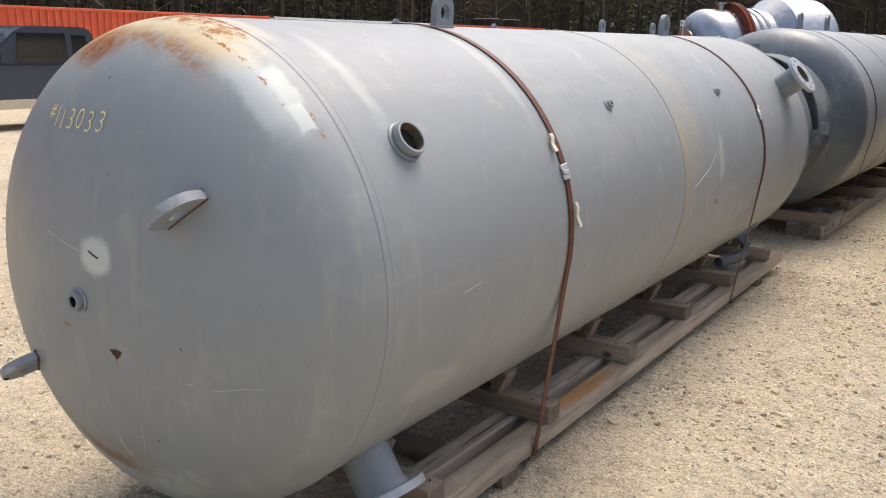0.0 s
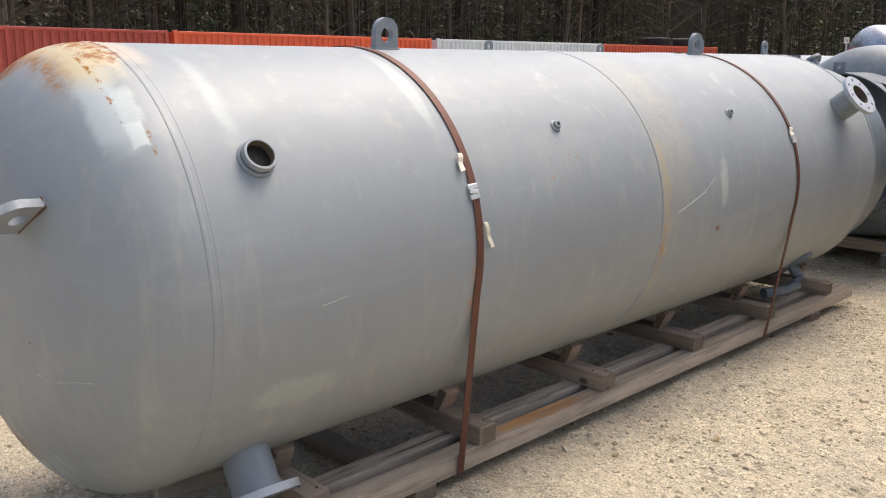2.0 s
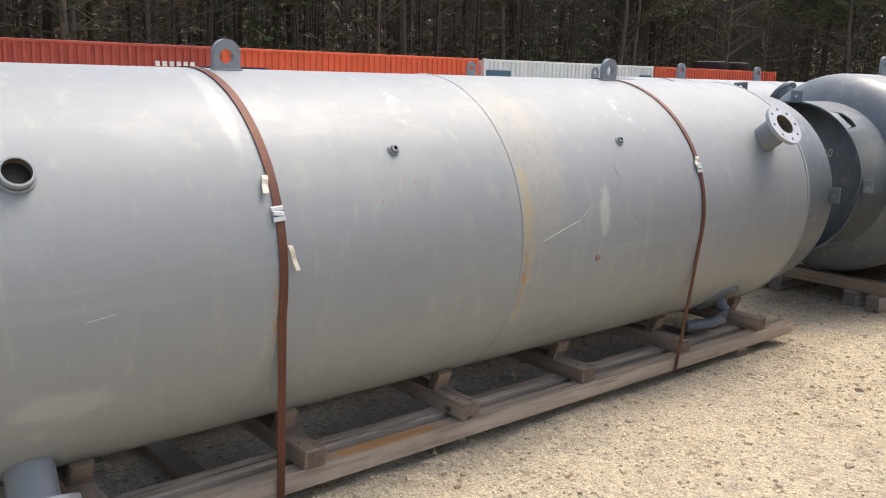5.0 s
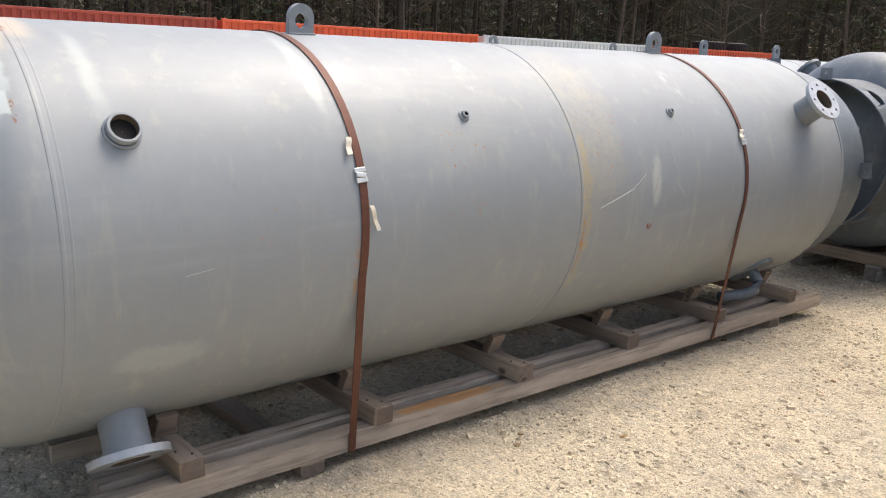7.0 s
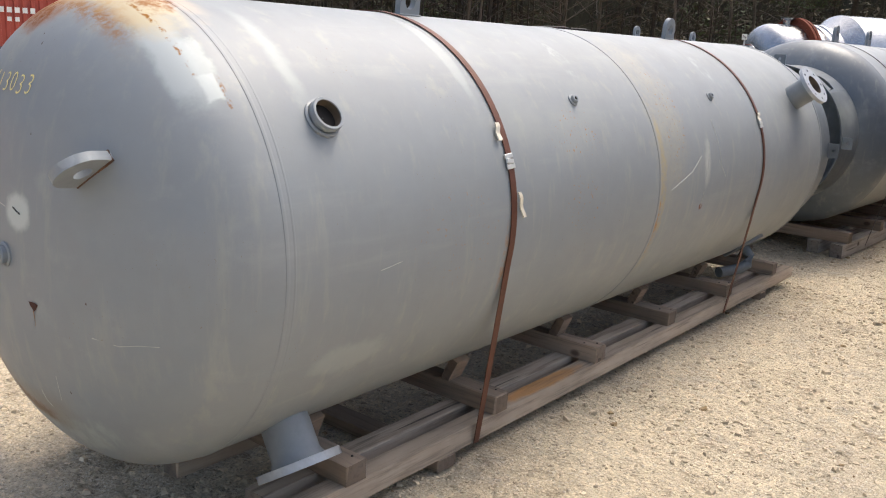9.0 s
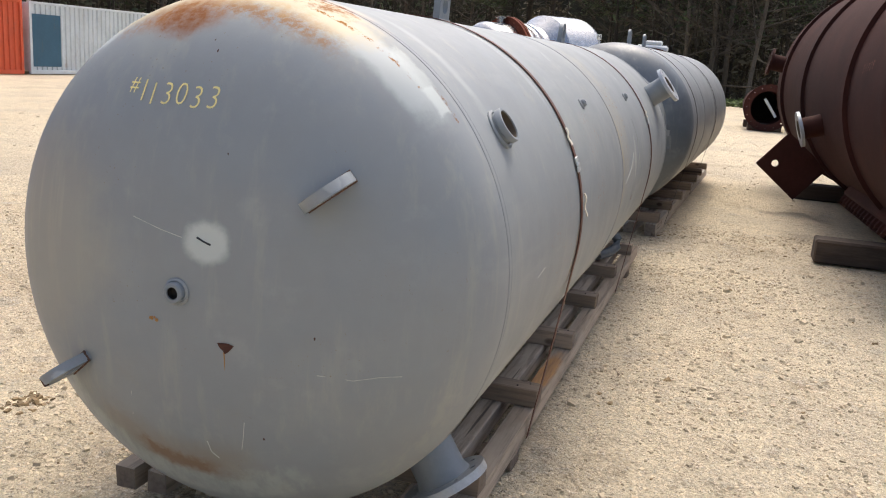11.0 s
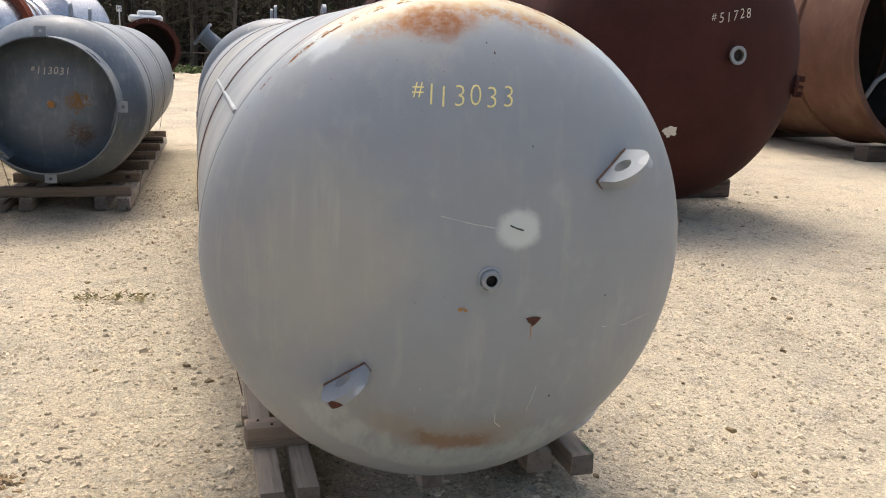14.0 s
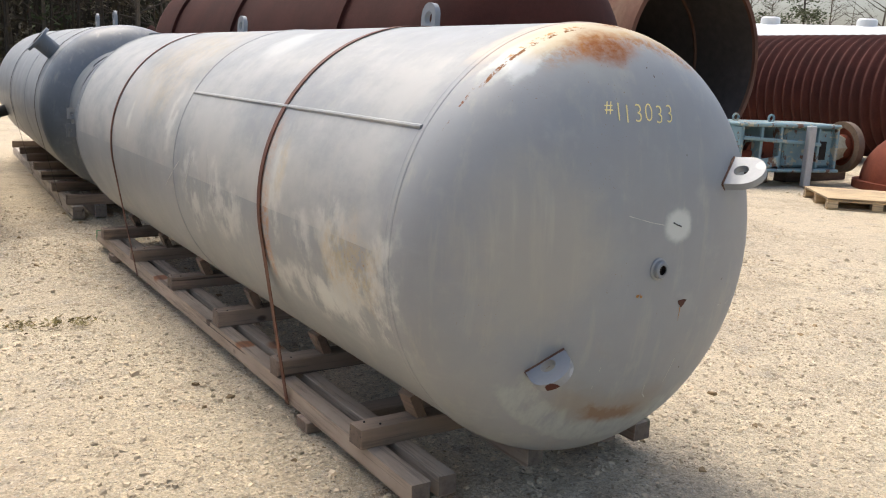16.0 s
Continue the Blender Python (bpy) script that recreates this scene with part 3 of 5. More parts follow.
def toward(p, d, roll=0.0):
    """A frame at p whose y axis points along d."""
    d = Vector(d).normalized()
    x = Vector((0, 0, 1)).cross(d)
    if x.length < 0.05:
        x = Vector((1, 0, 0))
    x.normalize()
    x = -x
    z = x.cross(d)
    m = Matrix((x, d, z)).transposed().to_4x4()
    m.translation = Vector(p)
    return m @ Matrix.Rotation(radians(roll), 4, "Y")


def flange(g, y0, y1, ro, ri, bolts, hole, m):
    """A bolted ring between y0 and y1 along its axis, with real bolt holes."""
    step = 360 / bolts
    for i in range(bolts):
        a = [radians(step * (i + k / 8 - 0.5)) for k in range(9)]
        outl = [(ro * math.cos(w), ro * math.sin(w)) for w in a] + [(ri * math.cos(w), ri * math.sin(w)) for w in reversed(a)]
        rb = (ro + ri) / 2 + (ro - ri) * 0.06
        w = radians(step * i)
        g.holed(outl, (rb * math.cos(w), rb * math.sin(w)), hole, y1 - y0, m @ Matrix.Translation((0, (y0 + y1) / 2, 0)), 16)
    return g


def bend(mesh_name, body, size, place, offset=0.0, thin=0.0):
    """Writing as a mesh, each vertex laid where place(u, v) says; u along the line, v up."""
    cu = bpy.data.curves.new(mesh_name, "FONT")
    cu.body, cu.size, cu.align_x, cu.offset, cu.resolution_u = body, size, "CENTER", thin, 3
    ob = new(mesh_name, cu)
    bpy.context.view_layer.update()
    me = bpy.data.meshes.new_from_object(ob.evaluated_get(bpy.context.evaluated_depsgraph_get()))
    bpy.data.objects.remove(ob)
    for v in me.vertices:
        v.co = place(v.co.x, v.co.y)
    return me
# ---- ground ----
def ground_z(x, y):
    far = max(0.0, min(1.0, (-x - 10) / 14))
    return -0.30 * far * far * (3 - 2 * far)


def lumps(x, y):
    """Fine unevenness of the gravel near the tanks."""
    z = 0.016 * noise.noise((x * 1.1, y * 1.1, 0)) + 0.015 * noise.noise((x * 4, y * 4, 3)) - 0.012
    a = noise.noise((x * 11, y * 11, 7))
    return z - 0.002 + 0.018 * max(0.0, a) + 0.009 * noise.noise((x * 23, y * 23, 1))


def build_ground():
    xs = np.concatenate([np.linspace(-600, -50, 8), np.linspace(-46, -8, 20), np.linspace(-6.6, 3, 270), np.linspace(4, 40, 20), np.linspace(60, 600, 8)])
    ys = np.concatenate([np.linspace(-600, -40, 8), np.linspace(-30, -2, 10), np.linspace(-0.8, 8.6, 265), np.linspace(9.5, 60, 28), np.linspace(80, 600, 8)])
    g = G()
    for y in ys:
        for x in xs:
            z = ground_z(x, y)
            if -6.7 < x < 3.1 and -0.9 < y < 8.7:
                z += lumps(x, y)
            g.v.append((x, y, z))
    n = len(xs)
    for j in range(len(ys) - 1):
        for i in range(n - 1):
            g.f.append((j * n + i, j * n + i + 1, (j + 1) * n + i + 1, (j + 1) * n + i))
    me = bpy.data.meshes.new("ground")
    me.from_pydata(g.v, [], g.f)
    me.update()
    me.shade_smooth()
    solo("ground", me, gravel, "pale sandy gravel yard, dry and uneven", "ground", kind="structure")


build_ground()


# ---- the vessels of grey-painted steel ----
FULL = 2.25      # fullness of the front head's knuckle


def full_dish(r, depth, y0, sign, steps=28):
    """Profile of a dished head, fuller at the knuckle than an ellipse."""
    ang = [math.pi / 2 * i / steps for i in range(steps + 1)]
    return [(y0 + sign * depth * math.sin(a) ** (2 / FULL), max(r * math.cos(a) ** (2 / FULL), 0.001)) for a in ang]


def dish(r, depth, y0, sign, steps=18):
    """Half-ellipse profile from the rim at y0 to the apex."""
    return [(y0 + sign * depth * math.sin(math.pi / 2 * i / steps), max(r * math.cos(math.pi / 2 * i / steps), 0.001)) for i in range(steps + 1)]


def lifting_lug(parent, p, up, along, w=0.105, h=0.15, hole=0.03, t=0.025, paint=None, bead=True):
    """A rounded plate with an eye; up: out of the shell, along: its width."""
    up, along = Vector(up).normalized(), Vector(along).normalized()
    m = Matrix((along, up.cross(along) * -1, up)).transposed().to_4x4()
    m.translation = Vector(p)
    k = h - w / 2
    outl = [(-w / 2, -0.03), (w / 2, -0.03)] + [(w / 2 * math.cos(math.pi * i / 16), k + w / 2 * math.sin(math.pi * i / 16)) for i in range(17)]
    lug = part("lifting_lug", G().holed(outl, (0, k - 0.01), hole, t, m), paint or nozzle_grey, parent, "", 30)
    if bead:
        g = G()
        pts = [(-w / 2, -t / 2), (w / 2, -t / 2), (w / 2, t / 2), (-w / 2, t / 2), (-w / 2, -t / 2)]
        g.tube([m @ Vector((x, y, 0.004)) for x, y in pts], 0.0042, 6)
        part("weld_bead", g, rust_weld, lug, "rust-stained weld bead")
    return lug


def nozzle(parent, p, d, pipe, length, ro, ri, bolts=8, hole=0.011, thick=0.024, paint=None, face=None, name="nozzle", sink=0.04):
    m = toward(p, d)
    g = G().lathe([(-sink, pipe), (length - thick - 0.02, pipe), (length - thick, pipe * 1.12), (length - thick, ri)], m, 32)
    noz = part(name, g, paint or nozzle_grey, parent)
    g = G()
    flange(g, length - thick, length, ro, ri, bolts, hole, m)
    part("flange", g, face or machined, noz)
    g = G().lathe([(length - 0.001, ri - 0.0005), (-sink, ri - 0.0005), (-sink, 0.001)], m, 32)
    part("bore", g, bore_brown, noz, "brown inside of the open pipe")
    # no hole is cut: a dark disc paints the shade inside
    part("opening", G().lathe([(0.03, ri - 0.001), (0.03, 0.001)], m, 32), shade_and_nail_dark, noz, "dark disc for the shaded opening")
    return noz


def coupling(parent, p, d, r=0.017, length=0.02, bore=0.009):
    m = toward(p, d)
    g = G().lathe([(-0.02, r), (length - 0.003, r), (length, r - 0.003), (length, bore), (length - 0.01, bore)], m, 24)
    c = part("coupling", g, nozzle_grey, parent)
    # bore and its floor coloured dark for shade; the shell stays uncut
    part("bore", G().lathe([(length - 0.004, bore - 0.0004), (0.004, bore - 0.0004), (0.004, 0.001)], m, 24), shade_and_nail_dark, c, "open bore coloured dark for shade")
    part("weld_bead", G().torus(0.002, r + 0.003, 0.006, m, 24, 6), tank_paint, c)
    return c


AX, AZ, AR = -2.0, 0.917, 0.718
Y0, Y1, DEPTH = 1.625, 6.16, 0.385       # shell ends, depth of its heads


def on_shell(angle, y, out=0.0):
    a = radians(angle)
    return Vector(((AR + out) * math.cos(a), y, AZ + (AR + out) * math.sin(a)))


def on_head(x, z, out=0.0):
    """The near head's surface at x (from the axis) and height z, moved out along the axis."""
    q = max(0.0, 1 - (math.hypot(x, z - AZ) / AR) ** FULL)
    return Vector((x, Y0 - DEPTH * q ** (1 / FULL) - out, z))


def head_normal(x, z):
    q = math.sqrt(max(0.02, 1 - (x * x + (z - AZ) ** 2) / (AR * AR)))
    return Vector((x / AR ** 2, -q / DEPTH, (z - AZ) / AR ** 2)).normalized()


def write(parent, body, size, step, mat, place, thin=0.0):
    """Hand-chalked characters, each a part of its own."""
    n = len(body)
    for i, ch in enumerate(body):
        u0 = step[i] if isinstance(step, tuple) else (i - (n - 1) / 2) * step
        lift = 0.32 * size if ch == "#" else 0.04 * size * math.sin(i * 2.1)
        me = bend("chalk_digit", ch, size * (0.68 if ch == "#" else 1.0), lambda u, v: place(u0 + u * 0.92 + 0.12 * v, v + lift), thin=0.0 if ch == "#" else thin)
        part("chalk_digit", me, mat, parent)


def main_tank():
    t = thing("pressure_vessel", pose(AX, 0, 0), "grey painted steel tank with rust stains, strapped on timber skid", "tank")
    up = Matrix.Translation((0, 0, AZ))
    g = G().lathe([(Y0, AR), (2.2, AR), (2.9, AR), (3.795, AR), (4.6, AR), (5.4, AR), (Y1, AR)], up, 160)
    part("shell", g, tank_paint, t)
    g = G().lathe(full_dish(AR, DEPTH, Y0 - 0.001, -1, 40), up, 160)
    part("head", g, tank_paint, t)
    g = G().lathe(dish(AR, 0.35, Y1 + 0.001, 1, 20), up, 128)
    part("head", g, tank_paint, t)
    for y, r in ((Y0 + 0.004, 0.0048), (3.795, 0.006), (Y1 + 0.03, 0.006)):
        part("weld_seam", G().torus(y, AR - 0.002, r, up, 160, 8, 1.8), tank_paint, t)
    part("weld_seam", G().torus(Y0 + 0.03, AR - 0.002, 0.0032, up, 160, 8, 1.6), tank_paint, t)
    part("weld_seam", G().tube([on_shell(148, Y0 + 0.02 + 0.02 * i, 0.0005 + 0.0012 * math.sin(i * 1.7)) for i in range(108)], 0.008, 8), tank_paint, t)
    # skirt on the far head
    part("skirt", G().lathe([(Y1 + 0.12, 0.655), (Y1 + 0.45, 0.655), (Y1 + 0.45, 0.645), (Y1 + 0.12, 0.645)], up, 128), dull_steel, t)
    for a in (3, 93, 183, 273):
        m = up @ Matrix.Rotation(radians(-a), 4, "Y") @ Matrix.Translation((0.655, Y1 + 0.41, 0))
        part("bracket", G().holed([(0.0, -0.05), (0.07, -0.05), (0.07, 0.05), (0.0, 0.05)], (0.04, 0), 0.011, 0.008, m), dull_steel, t)
    # lifting eyes along the top
    lifting_lug(t, (0.095, 2.745, AZ + AR - 0.01), (0.05, 0, 1), (0, 1, 0), 0.112, 0.122, 0.029, 0.026, bead=False)
    lifting_lug(t, (0.095, 5.025, AZ + AR - 0.01), (0.05, 0, 1), (0, 1, 0), 0.112, 0.122, 0.029, 0.026, bead=False)
    for y in (2.75, 5.03):
        m = Matrix.Translation((0.09, y, AZ + AR - 0.008))
        part("pad_plate", G().box(-0.02, 0.02, -0.062, 0.062, 0, 0.0075, 0.003, m), tank_paint, t)
    # eyes on the near head
    for x, z, ang, h in ((0.360, 1.180, 37, 0.122), (-0.356, 0.640, 37, 0.108)):
        n = (head_normal(x, z) - Vector((0, 0, 0.13 if z > AZ else 0.0))).normalized()
        al = Vector((math.cos(radians(ang)), 0, math.sin(radians(ang))))
        al = (al - n * al.dot(n)).normalized()
        lifting_lug(t, on_head(x, z) + Vector((0, 0.003, 0)), n, al, 0.132, h, 0.024, 0.025, paint=lug_paint)
    # nozzles
    p = on_shell(33.2, 1.845)
    n = Vector((math.cos(radians(34)), -0.02, math.sin(radians(34))))
    m = toward(p, n)
    g = G().lathe([(-0.03, 0.046), (0.014, 0.046), (0.017, 0.051), (0.031, 0.051), (0.034, 0.049), (0.034, 0.042), (-0.03, 0.042)], m, 40)
    c = part("nozzle", g, nozzle_grey, t)
    part("weld_bead", G().torus(0.002, 0.052, 0.007, m, 40, 6), nozzle_grey, c)
    part("bore", G().lathe([(0.030, 0.0415), (0.0, 0.0415)], m, 40), bore_brown, c, "brown inside of the open pipe")
    # dark disc just above the uncut shell, painted shade of the inside
    part("opening", G().lathe([(0.004, 0.041), (0.004, 0.001)], m, 40), shade_and_nail_dark, c, "dark disc for the shaded opening into the tank")
    for y in (3.2, 4.555):
        a = 36
        coupling(t, on_shell(a, y), (math.cos(radians(a)), 0, math.sin(radians(a))))
    coupling(t, on_head(0.0, 0.906), (0, -1, 0), 0.026, 0.022, 0.0155)
    nozzle(t, on_shell(34, 5.84), (0.80, -0.06, 0.59), 0.078, 0.155, 0.125, 0.062, 8, 0.009, 0.022, sink=0.07)
    a = -52
    nozzle(t, on_shell(a, 1.86), (math.cos(radians(a)) + 0.02, -0.03, math.sin(radians(a)) - 0.2), 0.078, 0.15, 0.135, 0.066, 8, 0.01, 0.026, sink=0.08)
    # drain elbow with a reinforcing pad below the far end
    part("pad_plate", G().lathe([(-0.01, 0.14), (0.012, 0.14), (0.016, 0.136), (0.016, 0.001)], toward(on_shell(-52, 5.75, -0.006), (math.cos(radians(-52)), 0, math.sin(radians(-52)))), 32), dull_steel, t)
    q = on_shell(-52, 5.75)
    part("drain_elbow", G().tube([q, q + Vector((0.05, 0, -0.06)), q + Vector((0.05, -0.02, -0.11)), q + Vector((0.02, -0.08, -0.14)), q + Vector((-0.05, -0.24, -0.15))], 0.034, 14), dull_steel, t)
    # chalk number on the head
    write(t, "#113033", 0.077, (-0.181, -0.150, -0.120, -0.0775, -0.0365, 0.0065, 0.0515), chalk, lambda u, v: on_head(u, 1.342 + v, 0.003), -0.0012)
    # scratches through the paint
    for pts, r in (([(-0.131, 1.073), (-0.05, 1.052), (0.011, 1.040)], 0.0016), ([(0.354, 0.742), (0.435, 0.734), (0.49, 0.745), (0.54, 0.748)], 0.0016),
                   ([(0.05, 0.507), (0.055, 0.475), (0.074, 0.458)], 0.0022), ([(0.164, 0.586), (0.155, 0.54), (0.145, 0.501)], 0.0014), ([(-0.166, 0.607), (-0.178, 0.533)], 0.0012)):
        part("scratch", G().tube([on_head(x, z, 0.0005) for x, z in pts], 0.85 * r, 5), scuff, t, "pale scratch")
    part("scratch", G().tube([on_head(x, z, 0.001) for x, z in ((0.052, 1.045), (0.07, 1.037), (0.089, 1.031))], 0.0024, 5), ink, t, "short dark mark")
    for a0, y0, a1, y1, r in ((1.2, 3.918, 6.8, 4.151, 0.0022), (7, 4.15, 12, 4.25, 0.0015), (26, 4.45, 8, 4.50, 0.0018), (9, 4.47, 2, 4.56, 0.0014), (17, 4.37, 2, 4.30, 0.0018), (-2, 4.30, -8, 4.29, 0.0012), (-3, 1.98, -2, 2.07, 0.0012), (172, 3.5, 186, 3.62, 0.0016), (176, 3.7, 188, 3.95, 0.0016), (168, 3.30, 180, 3.26, 0.0014)):
        part("scratch", G().tube([on_shell(a0 + (a1 - a0) * k / 4, y0 + (y1 - y0) * k / 4, 0.0004) for k in range(5)], 0.85 * r, 5), scuff, t, "pale scratch")
    part("paint_chip", me_shape(((-0.022, 0.010), (-0.004, 0.012), (0.010, 0.012), (0.023, 0.008), (0.014, -0.003), (0.006, -0.011), (-0.002, -0.016), (-0.006, -0.009), (-0.015, -0.002)), lambda u, v: on_head(0.13 + u, 0.784 + v, 0.0025)), bare_chip, t, "bare rusty paint chip")
    part("rust_run", me_shape(((-0.002, 0.0), (0.0015, 0.0), (0.001, -0.03), (-0.001, -0.05)), lambda u, v: on_head(0.126 + u, 0.772 + v, 0.002)), ochre_run, t, "pale rust run below the chip")
    for du, dv, k in ((-0.075, 0.828, 1.0), (-0.060, 0.825, 0.8), (-0.066, 0.831, 0.5)):
        part("paint_chip", me_blob(0.007 * k, 0.006 * k, lambda u, v: on_head(du + u, dv + v, 0.0025), int(80 * k)), ochre_run, t, "small ochre chip")
    for u0, v0, k in ((0.03, 1.475, 0.004), (0.012, 1.50, 0.003), (0.115, 1.245, 0.0035), (0.21, 0.545, 0.005), (0.35, 0.835, 0.004)):
        part("paint_chip", me_blob(0.6 * k, k, lambda u, v: on_head(u0 + u, v0 + v, 0.002), int(9000 * k)), bare_chip, t, "tiny dark chip")
    return t


def me_shape(ring, place):
    """A thin flake with the given outline."""
    g = G()
    n = len(ring)
    g.v = [tuple(place(0, 0))] + [tuple(place(u, v)) for u, v in ring]
    g.f = [(0, i + 1, (i + 1) % n + 1) for i in range(n)]
    return g.mesh("flake", 0)


def me_blob(rx, rz, place, seed):
    rnd = random.Random(seed)
    g = G()
    n = 18
    ring = []
    for i in range(n):
        a = 2 * math.pi * i / n
        k = rnd.uniform(0.6, 1.1)
        ring.append((rx * k * math.cos(a), rz * k * math.sin(a)))
    g.v = [tuple(place(0, 0))] + [tuple(place(u, v)) for u, v in ring]
    g.f = [(0, i + 1, (i + 1) % n + 1) for i in range(n)]
    return g.mesh("blob", 0)


main_tank()


def band(name, y, group, mat, w=0.032, foot_r=(-1.416, 0.05), foot_l=(-2.569, 0.05), dy=0.05, label="", ax=AX, az=AZ, ar=AR, extras=True):
    """A flat strap from one rail over the tank to the other."""
    pts, acr, out = [], [], []

    def leg(foot, s):
        fx, fz = foot[0] - ax, foot[1] - az
        d = math.hypot(fx, fz)
        base = math.atan2(fz, fx)
        return base + s * math.acos(min(1, (ar + 0.004) / d))
    a0, a1 = leg(foot_r, 1), leg(foot_l, -1)
    if a1 < a0:
        a1 += 2 * math.pi
    n = 72
    arc = [a0 + (a1 - a0) * i / n for i in range(n + 1)]
    P = [(foot_r[0], foot_r[1], y + dy, math.cos(a0), math.sin(a0))]
    P += [(ax + (ar + 0.003) * math.cos(a), az + (ar + 0.003) * math.sin(a), y + 0.006 * math.sin(3 * a), math.cos(a), math.sin(a)) for a in arc]
    P += [(foot_l[0], foot_l[1], y + dy, math.cos(a1), math.sin(a1))]
    for x, z, yy, nx, nz in P:
        pts.append((x, yy, z)), acr.append((0, 1, 0)), out.append((nx, 0, nz))
    t = thing("tie_down_strap", pose(0, 0, 0), label, "strap", group)
    part("strap_band", G().ribbon(pts, acr, out, w, 0.003), mat, t)
    return t


s1 = band("strap", 2.64, "tank straps", strap_steel, label="rusty brown steel strap round the grey tank")
s2 = band("strap", 5.105, "tank straps", strap_steel, 0.028, label="rusty brown steel strap near the tank end")
for st, y, a in ((s1, 2.64, 18.7), (s2, 5.105, 22.5)):
    m = toward(on_shell(a, y, 0.004) + Vector((AX, 0, 0)), (math.cos(radians(a)), 0, math.sin(radians(a))))
    g = G()
    for k in range(3):
        # crimps along the seal, each a little skewed
        w = 0.021 if k == 1 else 0.024
        g.box(-w, w, 0, 0.007 + 0.002 * (k % 2), -0.027 + 0.018 * k, -0.009 + 0.018 * k, 0.003, m @ Matrix.Rotation(radians((4, -6, 5)[k]), 4, "Y"))
    part("buckle", g, buckle_steel, st, "bright crimped seal")


def rag_strip(y, a0, a1, dy, w, st):
    pts, acr, out = [], [], []
    for i in range(9):
        a = radians(a0 + (a1 - a0) * i / 8)
        pts.append(Vector((AX + (AR + 0.010 + 0.004 * math.sin(i)) * math.cos(a), y + dy * i / 8, AZ + (AR + 0.012) * math.sin(a))))
        acr.append((0, 1, 0.06 * math.sin(i)))
        out.append((math.cos(a), 0, math.sin(a)))
    part("cloth_tag", G().ribbon(pts, acr, out, w, 0.004), rag, st, "torn cream cloth tag")


rag_strip(2.618, 29.5, 24.5, -0.012, 0.022, s1)
rag_strip(2.665, 10, 3, 0.025, 0.017, s1)
rag_strip(5.105, 27, 23.5, -0.02, 0.03, s2)


# ---- timber skids ----
def timber_block(x0, x1, y0, y1, z0, z1, seed, c=0.004):
    rnd = random.Random(seed)
    g = G().box(x0, x1, y0, y1, z0, z1, c)
    g.v = [(x + rnd.uniform(-1, 1) * 0.003, y + rnd.uniform(-1, 1) * 0.004, z + rnd.uniform(-1, 0.3) * 0.003) for x, y, z in g.v]
    return g


def skid(m, label, group, rails, beams, y0, y1, half, zr0, zr1, zb1, sleepers, chock=True, seed=1, mat=None, nails=False):
    mat = mat or wood_grey
    t = thing("timber_skid", m, label, "skid", group)
    k = seed * 100
    for x0, x1, a, b in rails:
        k += 1
        part("rail", timber_block(x0, x1, y0 + a, y1 + b, zr0, zr1, k), mat, t)
    for y in beams:
        k += 1
        part("crossbeam", timber_block(-half + 0.02 * math.sin(k), half + 0.015 * math.cos(k), y - 0.045, y + 0.045, zr1, zb1, k), wood_beam, t)
        if chock:
            for s in (-1, 1):
                g = timber_block(-0.022, 0.022, -0.04, 0.04, 0, 0.11, k)
                mm = Matrix.Translation((s * (half - 0.245), y, zb1 - 0.005)) @ Matrix.Rotation(radians(s * 24), 4, "Y")
                g.v = [tuple(mm @ Vector(v)) for v in g.v]
                part("chock", g, wood_chock, t)
        if nails:
            for s in (-1, 1):
                for dx, dy in ((0.03, 0.018), (0.075, -0.022)):
                    part("nail", G().lathe([(-0.01, 0.004), (0.002, 0.004), (0.003, 0.001)], toward((s * (half - dx), y + dy, zb1), (0, 0, 1)), 8), shade_and_nail_dark, t)
    for y, h in sleepers:
        k += 1
        part("sleeper", timber_block(-h, h, y - 0.05, y + 0.05, 0, zr0, k), wood_beam, t)
    return t


BEAMS = (2.04, 2.84, 3.65, 4.45, 5.27, 6.06)
skid(pose(AX, 0, 0), "weathered grey timber skid with crossbeams under the tank", "tank skids",
     ((0.495, 0.58, 0, 0), (0.355, 0.44, 0.05, -0.02), (-0.565, -0.488, -0.03, 0), (-0.450, -0.378, -0.02, -0.03), (-0.04, 0.04, 0.015, -4.2)), BEAMS, 1.72, 6.42, 0.575, 0.05, 0.128, 0.205, ((2.52, 0.582), (5.85, 0.582)), mat=wood_front, nails=True)


